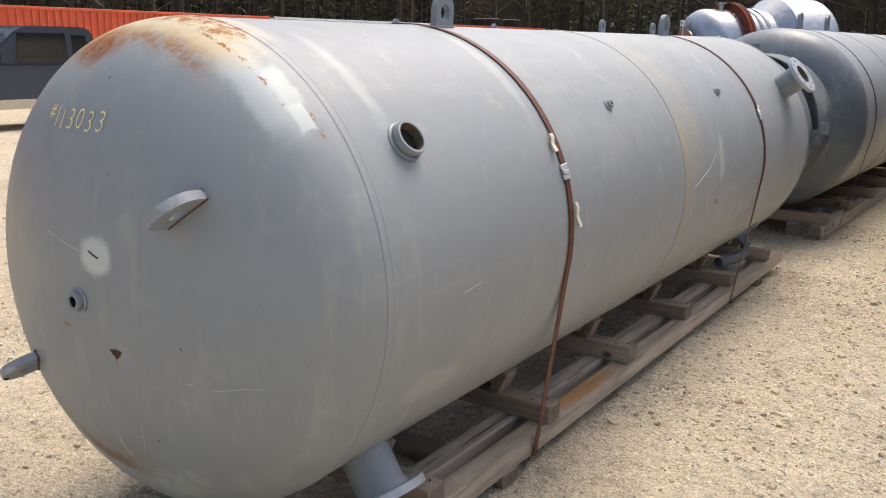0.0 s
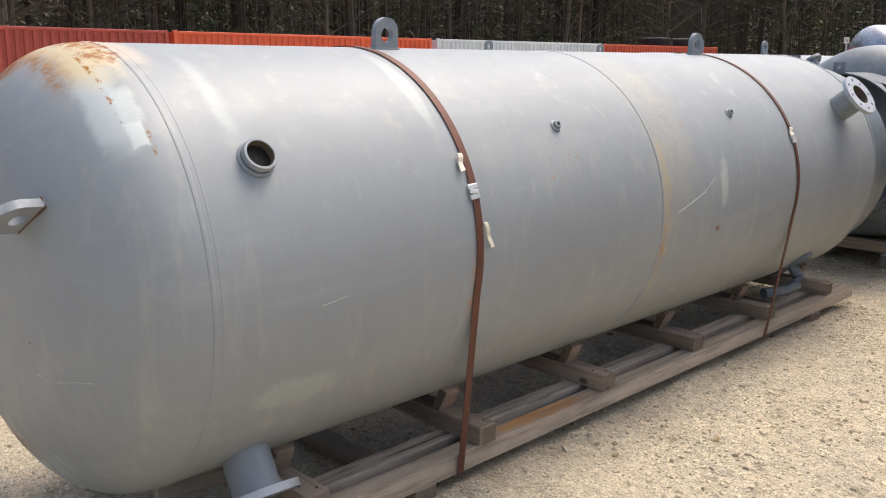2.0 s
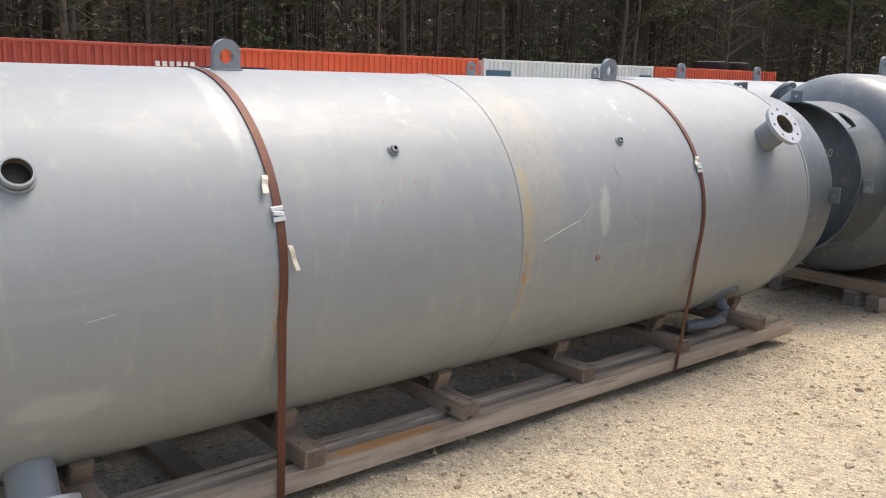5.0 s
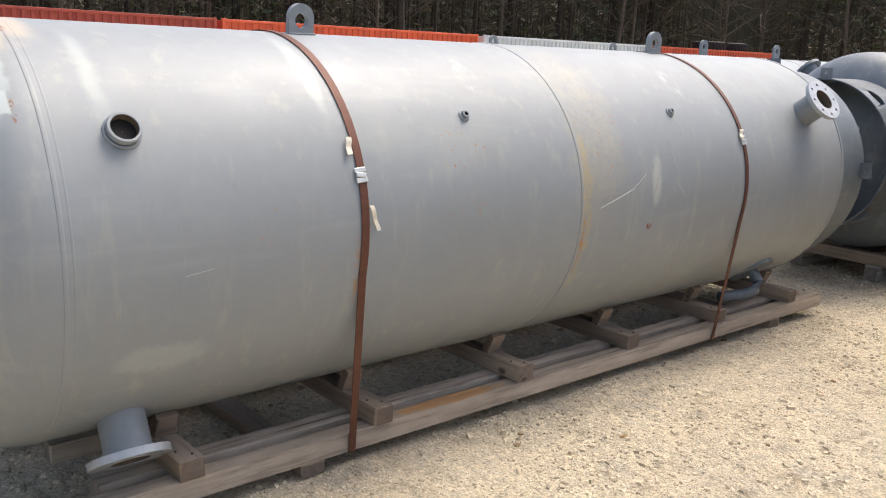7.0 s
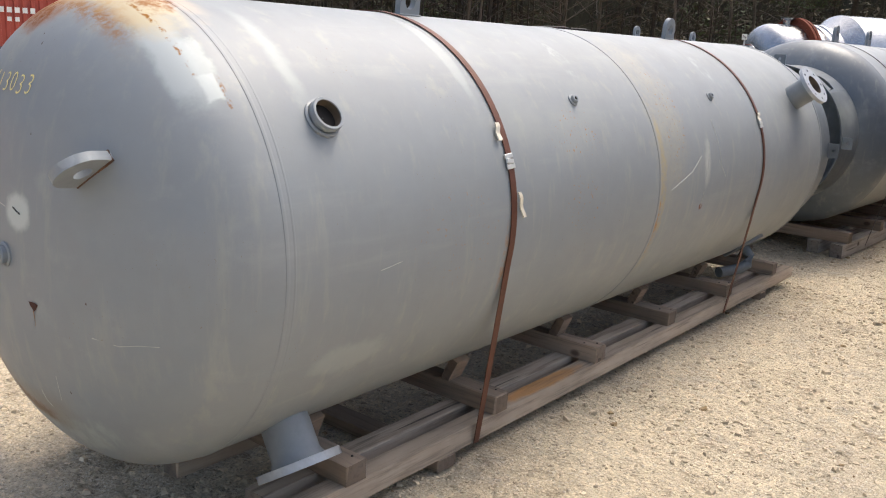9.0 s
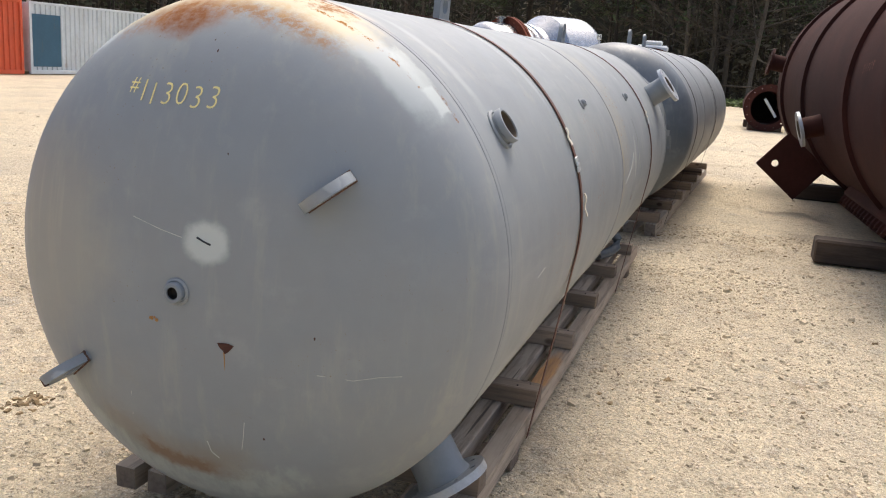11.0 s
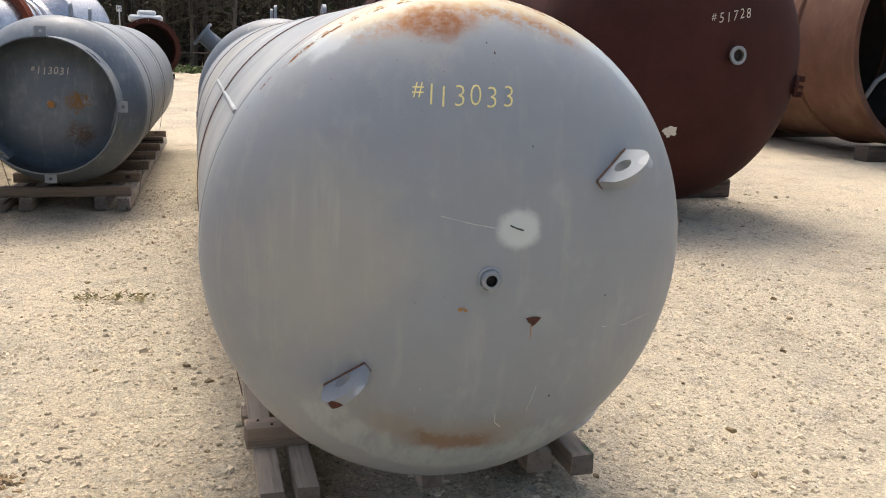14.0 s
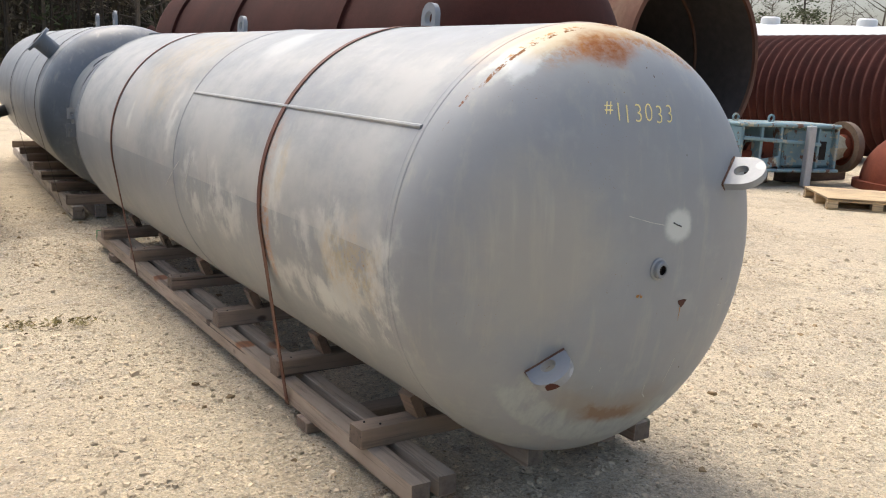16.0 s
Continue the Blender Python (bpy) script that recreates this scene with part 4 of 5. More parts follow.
def skirted_tank(m, number, r, cz, length, seed, label, rings, strap_ys, strap_mat, lugs, up_number, holes_at, side_nozzle=None, low_nozzle=None, head_mat=None, side_mat=None):
    """A tank with a round head, an open skirt with cut-outs on it, and girth seams; y = 0 at the skirt's open end."""
    t = thing("skirted_tank", m, label, "tank", "skirted tanks")
    up = Matrix.Translation((0, 0, cz))
    hd = 0.40
    ys = 0.30 + hd
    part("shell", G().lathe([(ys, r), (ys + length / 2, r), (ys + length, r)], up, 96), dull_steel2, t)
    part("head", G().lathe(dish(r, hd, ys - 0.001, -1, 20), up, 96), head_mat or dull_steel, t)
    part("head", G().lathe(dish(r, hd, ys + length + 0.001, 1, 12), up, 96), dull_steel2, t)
    rs = 0.555
    # skirt with oval cut-outs: a ring of wall strips round real holes
    g = G()
    n, cols = 144, []
    for i in range(n):
        a = 360 * i / n
        da = min(abs((a - h + 180) % 360 - 180) for h in holes_at)
        q = math.sqrt(1 - (da / 9) ** 2) * 0.05 if da < 9 else 0.0
        col = []
        for rr in (rs, rs - 0.01):
            k = []
            for y in (0.0, 0.13 - q, 0.13 + q, 0.46):
                if y == 0.13 + q and q < 0.001:
                    k.append(k[-1])
                    continue
                k.append(len(g.v))
                g.v.append((rr * math.cos(radians(a)), y, cz + rr * math.sin(radians(a))))
            col.append(k)
        cols.append(col)
    for i in range(n):
        (o, p), (o2, p2) = cols[i], cols[(i + 1) % n]
        for a, b in ((0, 1), (2, 3)):
            g.f += [(o[a], o2[a], o2[b], o[b]), (p[b], p2[b], p2[a], p[a])]
        g.f.append((o[0], p[0], p2[0], o2[0]))
        for r_ in (1, 2):
            if o[1] != o[2] or o2[1] != o2[2]:
                g.f.append((o[r_], p[r_], p2[r_], o2[r_]))
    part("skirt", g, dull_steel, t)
    for a in (0, 90, 180, 270):
        mm = up @ Matrix.Rotation(radians(-a), 4, "Y") @ Matrix.Translation((rs, 0.03, 0))
        part("bracket", G().holed([(-0.005, -0.045), (0.075, -0.045), (0.075, 0.045), (-0.005, 0.045)], (0.04, 0), 0.012, 0.01, mm), nozzle_grey, t)
    for y in rings:
        part("weld_seam", G().torus(ys + y, r - 0.001, 0.005, up, 96, 6, 1.6), dull_steel2, t)
    head_y = lambda x, z: ys - hd * math.sqrt(max(0.0, 1 - (x * x + (z - cz) ** 2) / (r * r)))
    if number:
        write(t, number, 0.085, 0.045, chalk_pale, lambda u, v: Vector((u, head_y(u, up_number + v) - 0.004, up_number + v)))
    plug = coupling(t, (0, head_y(0, cz), cz), (0, -1, 0), 0.032, 0.03, 0.016)
    if head_mat:
        part("plug", G().lathe([(0.02, 0.030), (0.034, 0.030), (0.036, 0.026), (0.036, 0.001)], toward((0, head_y(0, cz), cz), (0, -1, 0)), 16), ochre_run, plug, "ochre-rusted plug")
    for y in lugs:
        lifting_lug(t, (0, ys + y, cz + r - 0.005), (0, 0, 1), (0, 1, 0), 0.11, 0.15, 0.03, 0.025, bead=False)
    if side_nozzle:
        a, y = side_nozzle
        d = (math.cos(radians(a)), 0, math.sin(radians(a)))
        nozzle(t, Vector((r * d[0], ys + y, cz + r * d[2])), d, 0.08, 0.18, 0.13, 0.065, 8, 0.01, 0.024, side_mat or dull_steel, side_mat or dull_steel)
    if low_nozzle:
        a, y = low_nozzle
        d = (math.cos(radians(a)), 0, math.sin(radians(a)))
        nozzle(t, Vector((r * d[0], ys + y, cz + r * d[2])), d, 0.07, 0.16, 0.12, 0.055, 8, 0.01, 0.024, black_rubber, black_rubber)
    return t


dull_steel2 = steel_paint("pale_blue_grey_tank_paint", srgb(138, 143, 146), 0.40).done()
B_AT = pose(-1.97, 7.17, 0, 0, 0, -2.3)
C_AT = pose(-3.90, 6.85, 0, 0, 0, -1.5)
D_AT = pose(-5.62, 6.0, 0, 0, 0, 1.0)
skirted_tank(B_AT, "#113030", 0.765, 0.965, 4.6, 1, "blue-grey steel tank with an open skirt on timber skid", (1.2, 2.6), (), None, (0.55, 1.5), 1.12, (52, 128, 232, 308), (140, 0.3), (200, 4.0))
skirted_tank(C_AT, "#113031", 0.735, 0.945, 4.6, 2, "blue-grey steel tank with rust-stained recessed head and skirt", (0.8, 2.2), (), None, (0.9, 2.2), 1.19, (48, 138, 225, 318), head_mat=stained_steel)
skirted_tank(D_AT, "#113032", 0.735, 0.93, 5.0, 3, "blue-grey steel tank with open skirt and cut-out holes", (0.9, 2.0), (), None, (0.6, 2.6), 1.12, (48, 135, 225, 318), (40, 1.95), side_mat=black_rubber)


def tank_skid(at, seed, n, y0, y1, half):
    ys = [y0 + 0.15 + (y1 - y0 - 0.3) * i / (n - 1) for i in range(n)]
    skid(at, "weathered grey timber skid carrying a blue-grey tank", "tank skids",
         ((half - 0.12, half - 0.02, 0, 0), (half - 0.32, half - 0.22, 0.05, 0), (-half + 0.02, -half + 0.12, 0, 0), (-half + 0.22, -half + 0.32, 0.05, 0)),
         ys, y0, y1, half, 0.0, 0.11, 0.20, (), False, seed)


tank_skid(B_AT, 3, 7, 0.45, 6.0, 0.58)
tank_skid(C_AT, 4, 7, 0.45, 6.0, 0.58)
tank_skid(D_AT, 5, 7, 0.2, 6.0, 0.58)
for at, r, cz, yl, mat, w in ((B_AT, 0.765, 0.965, (1.0, 3.4), strap_thin, 0.016), (C_AT, 0.735, 0.945, (1.2, 3.2), strap_thin, 0.02), (D_AT, 0.735, 0.93, (0.95, 1.6, 3.4), strap_blue, 0.014)):
    for y in yl:
        st = band("strap", y, "tank straps", mat, w, (0.57, 0.03), (-0.57, 0.03), 0.04, "thin steel strap round a blue-grey tank", 0.0, cz, r)
        st.matrix_world = at
st = band("strap", 0.34, "tank straps", strap_blue, 0.024, (0.57, 0.10), (-0.57, 0.10), 0.22, "pale blue strap over the skirt of a tank", 0.0, 0.93, 0.557)
st.matrix_world = D_AT


# ---- the large rust-red vessel ----
RX, RZ, RR, RD = 1.45, 1.455, 1.317, 0.88


def red_vessel():
    t = thing("rusted_vessel", pose(RX, 6.49, 0, 0, 0, 4.2), "large dark red rusted steel vessel on timber sleepers", "tank")
    up = Matrix.Translation((0, 0, RZ))
    part("shell", G().lathe([(0, RR), (3, RR), (6.6, RR)], up, 128), red_steel, t)
    part("head", G().lathe(dish(RR, RD, -0.001, -1, 24), up, 128), red_steel, t)
    part("head", G().lathe(dish(RR, 0.6, 6.6, 1, 12), up, 96), red_steel, t)
    for y in (1.3, 3.9, 5.9):
        part("stiffener_ring", G().lathe([(y - 0.05, RR - 0.01), (y - 0.05, RR + 0.04), (y + 0.05, RR + 0.04), (y + 0.05, RR - 0.01)], up, 96), red_steel, t)
    hy = lambda x, z: -RD * math.sqrt(max(0.0, 1 - (x * x + (z - RZ) ** 2) / RR ** 2))
    nozzle(t, (0.075, hy(0.075, RZ), RZ + 0.05), (0, -1, 0), 0.06, 0.06, 0.076, 0.05, 8, 0.004, 0.02, red_steel, nozzle_grey)
    write(t, "#51728", 0.115, 0.07, chalk_pale, lambda u, v: Vector((u + 0.035, hy(u + 0.035, RZ + 0.325 + v + 0.2 * u) - 0.006, RZ + 0.325 + v + 0.2 * u)), -0.001)
    write(t, "51728", 0.10, 0.075, chalk_red, lambda u, v: Vector((-(RR + 0.004) * math.cos((v + 0.14 + 0.1 * u) / RR), 0.66 - u, RZ + (RR + 0.004) * math.sin((v + 0.14 + 0.1 * u) / RR))), -0.002)
    g = me_blob(0.065, 0.055, lambda u, v: Vector((-0.40 + u, hy(-0.40 + u, 0.865 + v) - 0.006, 0.865 + v)), 11)
    part("foil_patch", g, buckle_steel, t, "crumpled pale foil patch")
    for a, y, fl in ((197, 2.7, machined), (170, 6.2, red_steel)):
        d = (math.cos(radians(a)), 0, math.sin(radians(a)))
        nozzle(t, Vector((RR * d[0], y, RZ + RR * d[2])), d, 0.11, 0.22, 0.18, 0.1, 12, 0.011, 0.03, red_steel, fl)
    # small bolted fitting near the edge of the head
    fit = Vector((0.98, hy(0.98, RZ - 0.2) + 0.02, RZ - 0.2))
    fm = toward(fit, (0.75, -0.6, -0.1))
    boss = part("bolted_boss", G().lathe([(-0.05, 0.07), (0.03, 0.07), (0.03, 0.1), (0.06, 0.1), (0.06, 0.001)], fm, 20), red_steel, t)
    for i in range(8):
        a = radians(45 * i)
        part("bolt", G().lathe([(0, 0.014), (0.05, 0.014), (0.05, 0.001)], fm @ Matrix.Translation((0.083 * math.cos(a), 0.055, 0.083 * math.sin(a))), 6), red_steel, boss)
    # bolted hatch flange low on the flank
    hm = up @ Matrix.Rotation(radians(-236), 4, "Y") @ Matrix.Translation((RR, 1.75, 0))
    hatch = part("hatch_flange", G().box(-0.05, 0.09, -1.0, 1.0, -0.2, 0.2, 0.02, hm), red_steel, t)
    for i in range(14):
        for sz in (-0.16, 0.16):
            part("bolt", G().lathe([(0, 0.03), (0.06, 0.03), (0.065, 0.018), (0.1, 0.018), (0.1, 0.001)], hm @ toward((0.09, -0.94 + i * 0.145, sz), (1, 0, 0)), 8), red_steel, hatch)
    # support leg plate hanging at the side
    part("leg_plate", G().holed([(-0.3, -0.25), (0.3, -0.25), (0.3, 0.25), (-0.3, 0.25)], (-0.15, -0.1), 0.04, 0.03, Matrix.Translation((-1.33, 3.9, 0.52)) @ Matrix.Rotation(radians(40), 4, "Y")), red_steel, t)
    return t


red_vessel()
for y, x0, x1 in ((7.45, -0.05, 2.85), (11.6, 0.0, 2.8)):
    solo("sleeper", timber_block(x0, x1, y - 0.13, y + 0.13, 0, 0.2, int(y * 10), 0.015), wood_dark, "dark old timber sleeper under the rusted vessel", "timber", "sleepers under the rusted vessel")


# ---- open-ended vessel ----
def open_vessel():
    x, y, r = 8.08, 9.9, 1.62
    t = thing("open_vessel", pose(x, y, 0), "open-ended pink-brown rusted steel vessel lying on timbers", "tank")
    up = Matrix.Translation((0, 0, r + 0.2))
    part("shell", G().lathe([(0.06, r), (3, r), (7, r)], up, 96), open_steel, t)
    # inner wall and end plate carry the interior's shade in their colour
    part("lining", G().lathe([(0.06, r - 0.03), (3, r - 0.03), (7, r - 0.03)], up, 96), inner_shade_steel, t, "inside wall, darkened in colour for shade")
    part("end_plate", G().lathe([(6.9, r - 0.03), (6.9, 0.001)], up, 64), inner_shade_steel, t)
    part("rim_flange", G().lathe([(0, r + 0.05), (0.06, r + 0.05), (0.06, r - 0.035), (0, r - 0.035)], up, 96, True), open_steel, t)
    for yy in (1.4, 3.0):
        part("stiffener_ring", G().torus(yy, r, 0.05, up, 96, 8), open_steel, t)
    part("bent_pipe", G().tube([(-1.12, 0.35, 0.86), (-1.10, 0.1, 1.22), (-1.0, 0.0, 1.33), (-0.74, -0.1, 1.36)], 0.035, 12), nozzle_grey, t)
    part("inner_pipe", G().tube([(0.5, 1.5, 0.4), (0.35, 0.9, 0.85)], 0.16, 16), open_steel, t)
    return t


open_vessel()
for x0, x1, y in ((7.05, 8.1, 10.2), (8.75, 9.8, 10.2), (6.6, 10, 14)):
    solo("sleeper", timber_block(x0, x1, y - 0.15, y + 0.15, 0, 0.22, int(y * 7), 0.015), wood_dark, "old dark timber sleeper under the open vessel", "timber", "sleepers under the open vessel")


# ---- corrugated pipe ----
def corrugated_pipe():
    x, r = 13.6, 1.25
    t = thing("corrugated_pipe", pose(x, 1.0, 0), "long dark red ribbed steel pipe lying on the yard", "pipe")
    up = Matrix.Translation((0, 0, r + 0.12))
    prof = []
    n = 66
    for i in range(n * 8 + 1):
        prof.append((i * 0.22 / 8, r - 0.04 + 0.045 * math.cos(2 * math.pi * i / 8)))
    prof += [(n * 0.22, r - 0.14), (0, r - 0.14)]
    part("ribbed_wall", G().lathe(prof, up, 72, True), pipe_steel, t)
    return t


corrugated_pipe()


# ---- containers along the edge of the yard ----
CONT_X = -28.3


def container(y0, length, paint, label, base, height=2.59, end_paint=None):
    t = thing("shipping_container", pose(CONT_X, y0, base), label, "container", "row of shipping containers")
    g = G()
    n = int(length / 0.28)
    zs = (0.16, height - 0.12)
    pts = []
    for i in range(n):
        a = 0.12 + (length - 0.24) * i / n
        w = (length - 0.24) / n
        pts += [(0, a), (0, a + w * 0.36), (-0.05, a + w * 0.46), (-0.05, a + w * 0.9)]
    pts.append((0, length - 0.12))
    for z in zs:
        g.v += [(x, y, z) for x, y in pts]
    k = len(pts)
    g.f = [(i, i + 1, k + i + 1, k + i) for i in range(k - 1)]
    part("side_wall", g, paint, t, smooth=0)
    g = G().box(-2.44, -0.06, 0.06, length - 0.06, 0.12, height - 0.06, 0.02)
    part("body", g, paint, t)
    for y in (0, length - 0.13):
        part("corner_post", G().box(-0.1, 0.03, y, y + 0.13, 0, height, 0.01), end_paint or paint, t)
    part("top_rail", G().box(-0.08, 0.02, 0.13, length - 0.13, height - 0.12, height - 0.02, 0.01), paint, t)
    part("bottom_rail", G().box(-0.08, 0.02, 0.13, length - 0.13, 0.0, 0.16, 0.01), box_blue if end_paint else paint, t)
    return t


_len = 12.35
CONTS = [(-22.2, box_orange, "orange corrugated steel shipping container"), (-9.7, box_orange, "orange corrugated steel shipping container"),
         (2.7, box_red, "faded red corrugated steel shipping container with white markings"), (15.25, box_orange, "bright orange corrugated steel shipping container"),
         (27.95, box_white, "white corrugated shipping container with blue patches"), (40.5, box_scarlet, "brick-orange corrugated shipping container with tyres on top")]
made = [container(y, _len, p, l, -0.27, 2.9) for y, p, l in CONTS]
for y0, y1, z0, z1 in ((0.1, 1.7, 0.3, 2.4), (5.5, 9.6, 1.35, 1.85), (5.6, 5.8, 0.2, 1.35), (9.0, 9.6, 0.3, 1.35), (6.9, 7.1, 0.3, 0.9), (7.3, 7.5, 0.3, 1.0), (11.2, 12.2, 0.3, 2.4)):
    part("blue_patch", G().box(0.004, 0.012, y0, y1, z0, z1, 0.002), box_blue, made[4], "old blue paint patch")
for i, y in enumerate((10.1, 10.35, 10.6, 10.85, 11.1, 11.35)):
    part("marking_bar", G().box(0.012, 0.018, y, y + 0.16, 2.15, 2.32, 0.002), sign_white, made[2], "white stencilled marking")
for i, y in enumerate((9.9, 10.15, 10.6, 10.85)):
    part("marking_bar", G().box(0.012, 0.018, y, y + 0.14, 1.88, 2.02, 0.002), sign_white, made[2], "white stencilled marking")


def tyre(at):
    t = thing("tyre", at, "large black tractor tyre lying on a container", "tyre", "tyres on the container")
    prof = [(-0.3, 0.55), (-0.32, 0.75), (-0.26, 0.95), (-0.1, 1.0), (0.1, 1.0), (0.26, 0.95), (0.32, 0.75), (0.3, 0.55)]
    part("carcass", G().lathe(prof, None, 40), black_rubber, t)
    g = G()
    for i in range(28):
        for s in (-1, 1):
            a = 360 * (i + 0.5 * (s > 0)) / 28
            g.box(-0.05, 0.05, 0.02 if s > 0 else -0.27, 0.27 if s > 0 else -0.02, 0.98, 1.03, 0.01, Matrix.Rotation(radians(a), 4, "Y") @ Matrix.Rotation(radians(0), 4, "Z"))
    part("tread", g, black_rubber, t)
    return t


for y in (47.5, 49.9):
    tyre(pose(CONT_X - 1.2, y, 2.79, 90, 0, 0))


# ---- parked pickup ----
def pickup(at, label, car_paint, open_door):
    t = thing("pickup_truck", at, label, "car")
    # x across (visible side at +x), y to the front, z up
    def slab(name, outline, x0, x1, mat, label="", c=None):
        g = G()
        n = len(outline)
        g.v = [(x, y, z) for x in (x0, x1) for y, z in outline]
        g.f = [tuple(range(n))[::-1], tuple(range(n, 2 * n))] + [(i, (i + 1) % n, n + (i + 1) % n, n + i) for i in range(n)]
        me = g.mesh(name, 0)
        b = bmesh.new()
        b.from_mesh(me)
        bmesh.ops.bevel(b, geom=list(b.edges), offset=0.04, segments=2, affect="EDGES", clamp_overlap=True)
        b.to_mesh(me)
        b.free()
        me.shade_smooth()
        me.set_sharp_from_angle(angle=radians(40))
        return part(name, me, mat, t, label)
    slab("body", [(-2.9, 0.5), (2.75, 0.5), (2.85, 0.7), (2.8, 1.05), (2.6, 1.16), (1.35, 1.22), (-2.9, 1.22)], -0.98, 0.98, car_paint)
    slab("cab", [(-1.05, 1.2), (1.35, 1.2), (0.6, 1.85), (0.3, 1.93), (-0.75, 1.93), (-0.95, 1.85)], -0.85, 0.85, car_paint)
    for x0 in (-0.862, 0.83):
        slab("side_window", [(-0.42, 1.26), (0.66, 1.26), (0.60, 1.82), (-0.36, 1.82)], x0, x0 + 0.032, car_glass)
        slab("quarter_window", [(-0.92, 1.30), (-0.50, 1.27), (-0.46, 1.80), (-0.78, 1.78)], x0, x0 + 0.032, car_glass)
    slab("sill", [(-2.9, 0.42), (2.8, 0.42), (2.8, 0.64), (-2.9, 0.64)], -0.99, 0.99, chrome)
    if open_door:
        slab("door", [(0.0, 0.55), (1.0, 0.55), (1.0, 1.25), (0.55, 1.82), (0.0, 1.82)], 0.0, 0.09, car_paint, "open front door").matrix_local = pose(-0.97, 1.0, 0, 0, 0, 0) @ pose(0, 0, 0, 0, 0, 50) @ pose(0, -1.0, 0)
    for y in (-1.9, 1.85):
        for s in (-1, 1):
            m = Matrix.Translation((s * 0.86, y, 0.4)) @ Matrix.Rotation(radians(90), 4, "Z")
            w = part("wheel", G().lathe([(-0.13, 0.22), (-0.13, 0.37), (-0.1, 0.4), (0.1, 0.4), (0.13, 0.37), (0.13, 0.22)], m, 36), black_rubber, t)
            part("rim", G().lathe([(-0.1, 0.23), (0.1, 0.23), (0.09, 0.18), (0.05, 0.06), (0.07, 0.001)], m, 24), chrome, w)
    slab("headlight", [(2.45, 0.88), (2.84, 0.88), (2.82, 1.06), (2.5, 1.08)], -0.985, -0.55, buckle_steel)
    slab("tail_lamp", [(-2.92, 0.85), (-2.8, 0.85), (-2.8, 1.18), (-2.92, 1.18)], -0.99, -0.8, lamp_red)
    slab("mirror", [(0.95, 1.25), (1.1, 1.25), (1.1, 1.5), (0.95, 1.5)], -1.15, -0.98, car_paint)
    return t


pickup(pose(-16.6, 9.6, ground_z(-16.6, 9), 0, 0, 178), "dark blue-grey crew-cab pickup truck with an open door", car_paint, True)


# ---- stainless vessel with a rusty flange ----
def stainless_vessel():
    t = thing("stainless_vessel", pose(-8.6, 24.5, 0, 0, 0, -35), "shiny stainless steel vessel with rusty bolted flange rings", "tank")
    up = Matrix.Translation((0, 0, 1.55))
    part("head", G().lathe(dish(1.05, 0.55, 0.55, -1, 16), up, 64), stainless, t)
    part("shell", G().lathe([(0.55, 1.05), (1.25, 1.05)], up, 64), stainless, t)
    g = G()
    for y in (1.25, 1.36):
        flange(g, y, y + 0.08, 1.25, 1.0, 32, 0.025, up)
    part("rusty_flange", g, dome_steel, t, "rust-red bolted flange pair")
    part("shell", G().lathe([(1.44, 1.05), (2.0, 1.05)], up, 64), stainless, t)
    for y in (1.6, 1.85, 2.1):
        part("stiffener_ring", G().torus(y, 1.05, 0.05, up, 64, 8), stainless, t)
    part("cone", G().lathe([(2.0, 1.05), (2.4, 1.05), (2.8, 1.4)], up, 64), stainless, t)
    part("shell", G().lathe([(2.8, 1.4), (4.1, 1.4)], up, 64), stainless, t)
    part("head", G().lathe(dish(1.4, 0.6, 4.1, 1, 12), up, 64), stainless, t)
    nozzle(t, (0.0, 0.05, 1.6), (0, -1, 0), 0.3, 0.12, 0.42, 0.27, 16, 0.02, 0.05, stainless, stainless)
    nozzle(t, (0.0, 1.1, 2.58), (0, 0, 1), 0.12, 0.2, 0.2, 0.1, 8, 0.015, 0.04, stainless, stainless)
    for y in (0.9, 3.5):
        part("saddle", G().box(-0.9, 0.9, y - 0.15, y + 0.15, 0, 0.6, 0.02), red_steel, t)
    return t


stainless_vessel()


# ---- row signs ----
def row_sign(x, y, z, letter):
    t = thing("row_sign", pose(x, y, 0), "small white lettered row sign on a thin post", "sign", "row signs")
    part("post", G().tube([(0, 0, 0), (0, 0, z)], 0.018, 8), machined, t)
    part("plate", G().box(-0.06, 0.06, -0.025, -0.018, z - 0.07, z + 0.07, 0.003), sign_white, t)
    me = bend("letter", letter, 0.12, lambda u, v: Vector((u, -0.03, z - 0.04 + v)))
    part("letter", me, ink, t, "dark letter", None)


for x, y, z, s in ((-7.76, 21.8, 2.13, "N"), (-4.5, 22.5, 2.25, "M"), (1.3, 23.0, 2.0, "L")):
    row_sign(x, y, z, s)


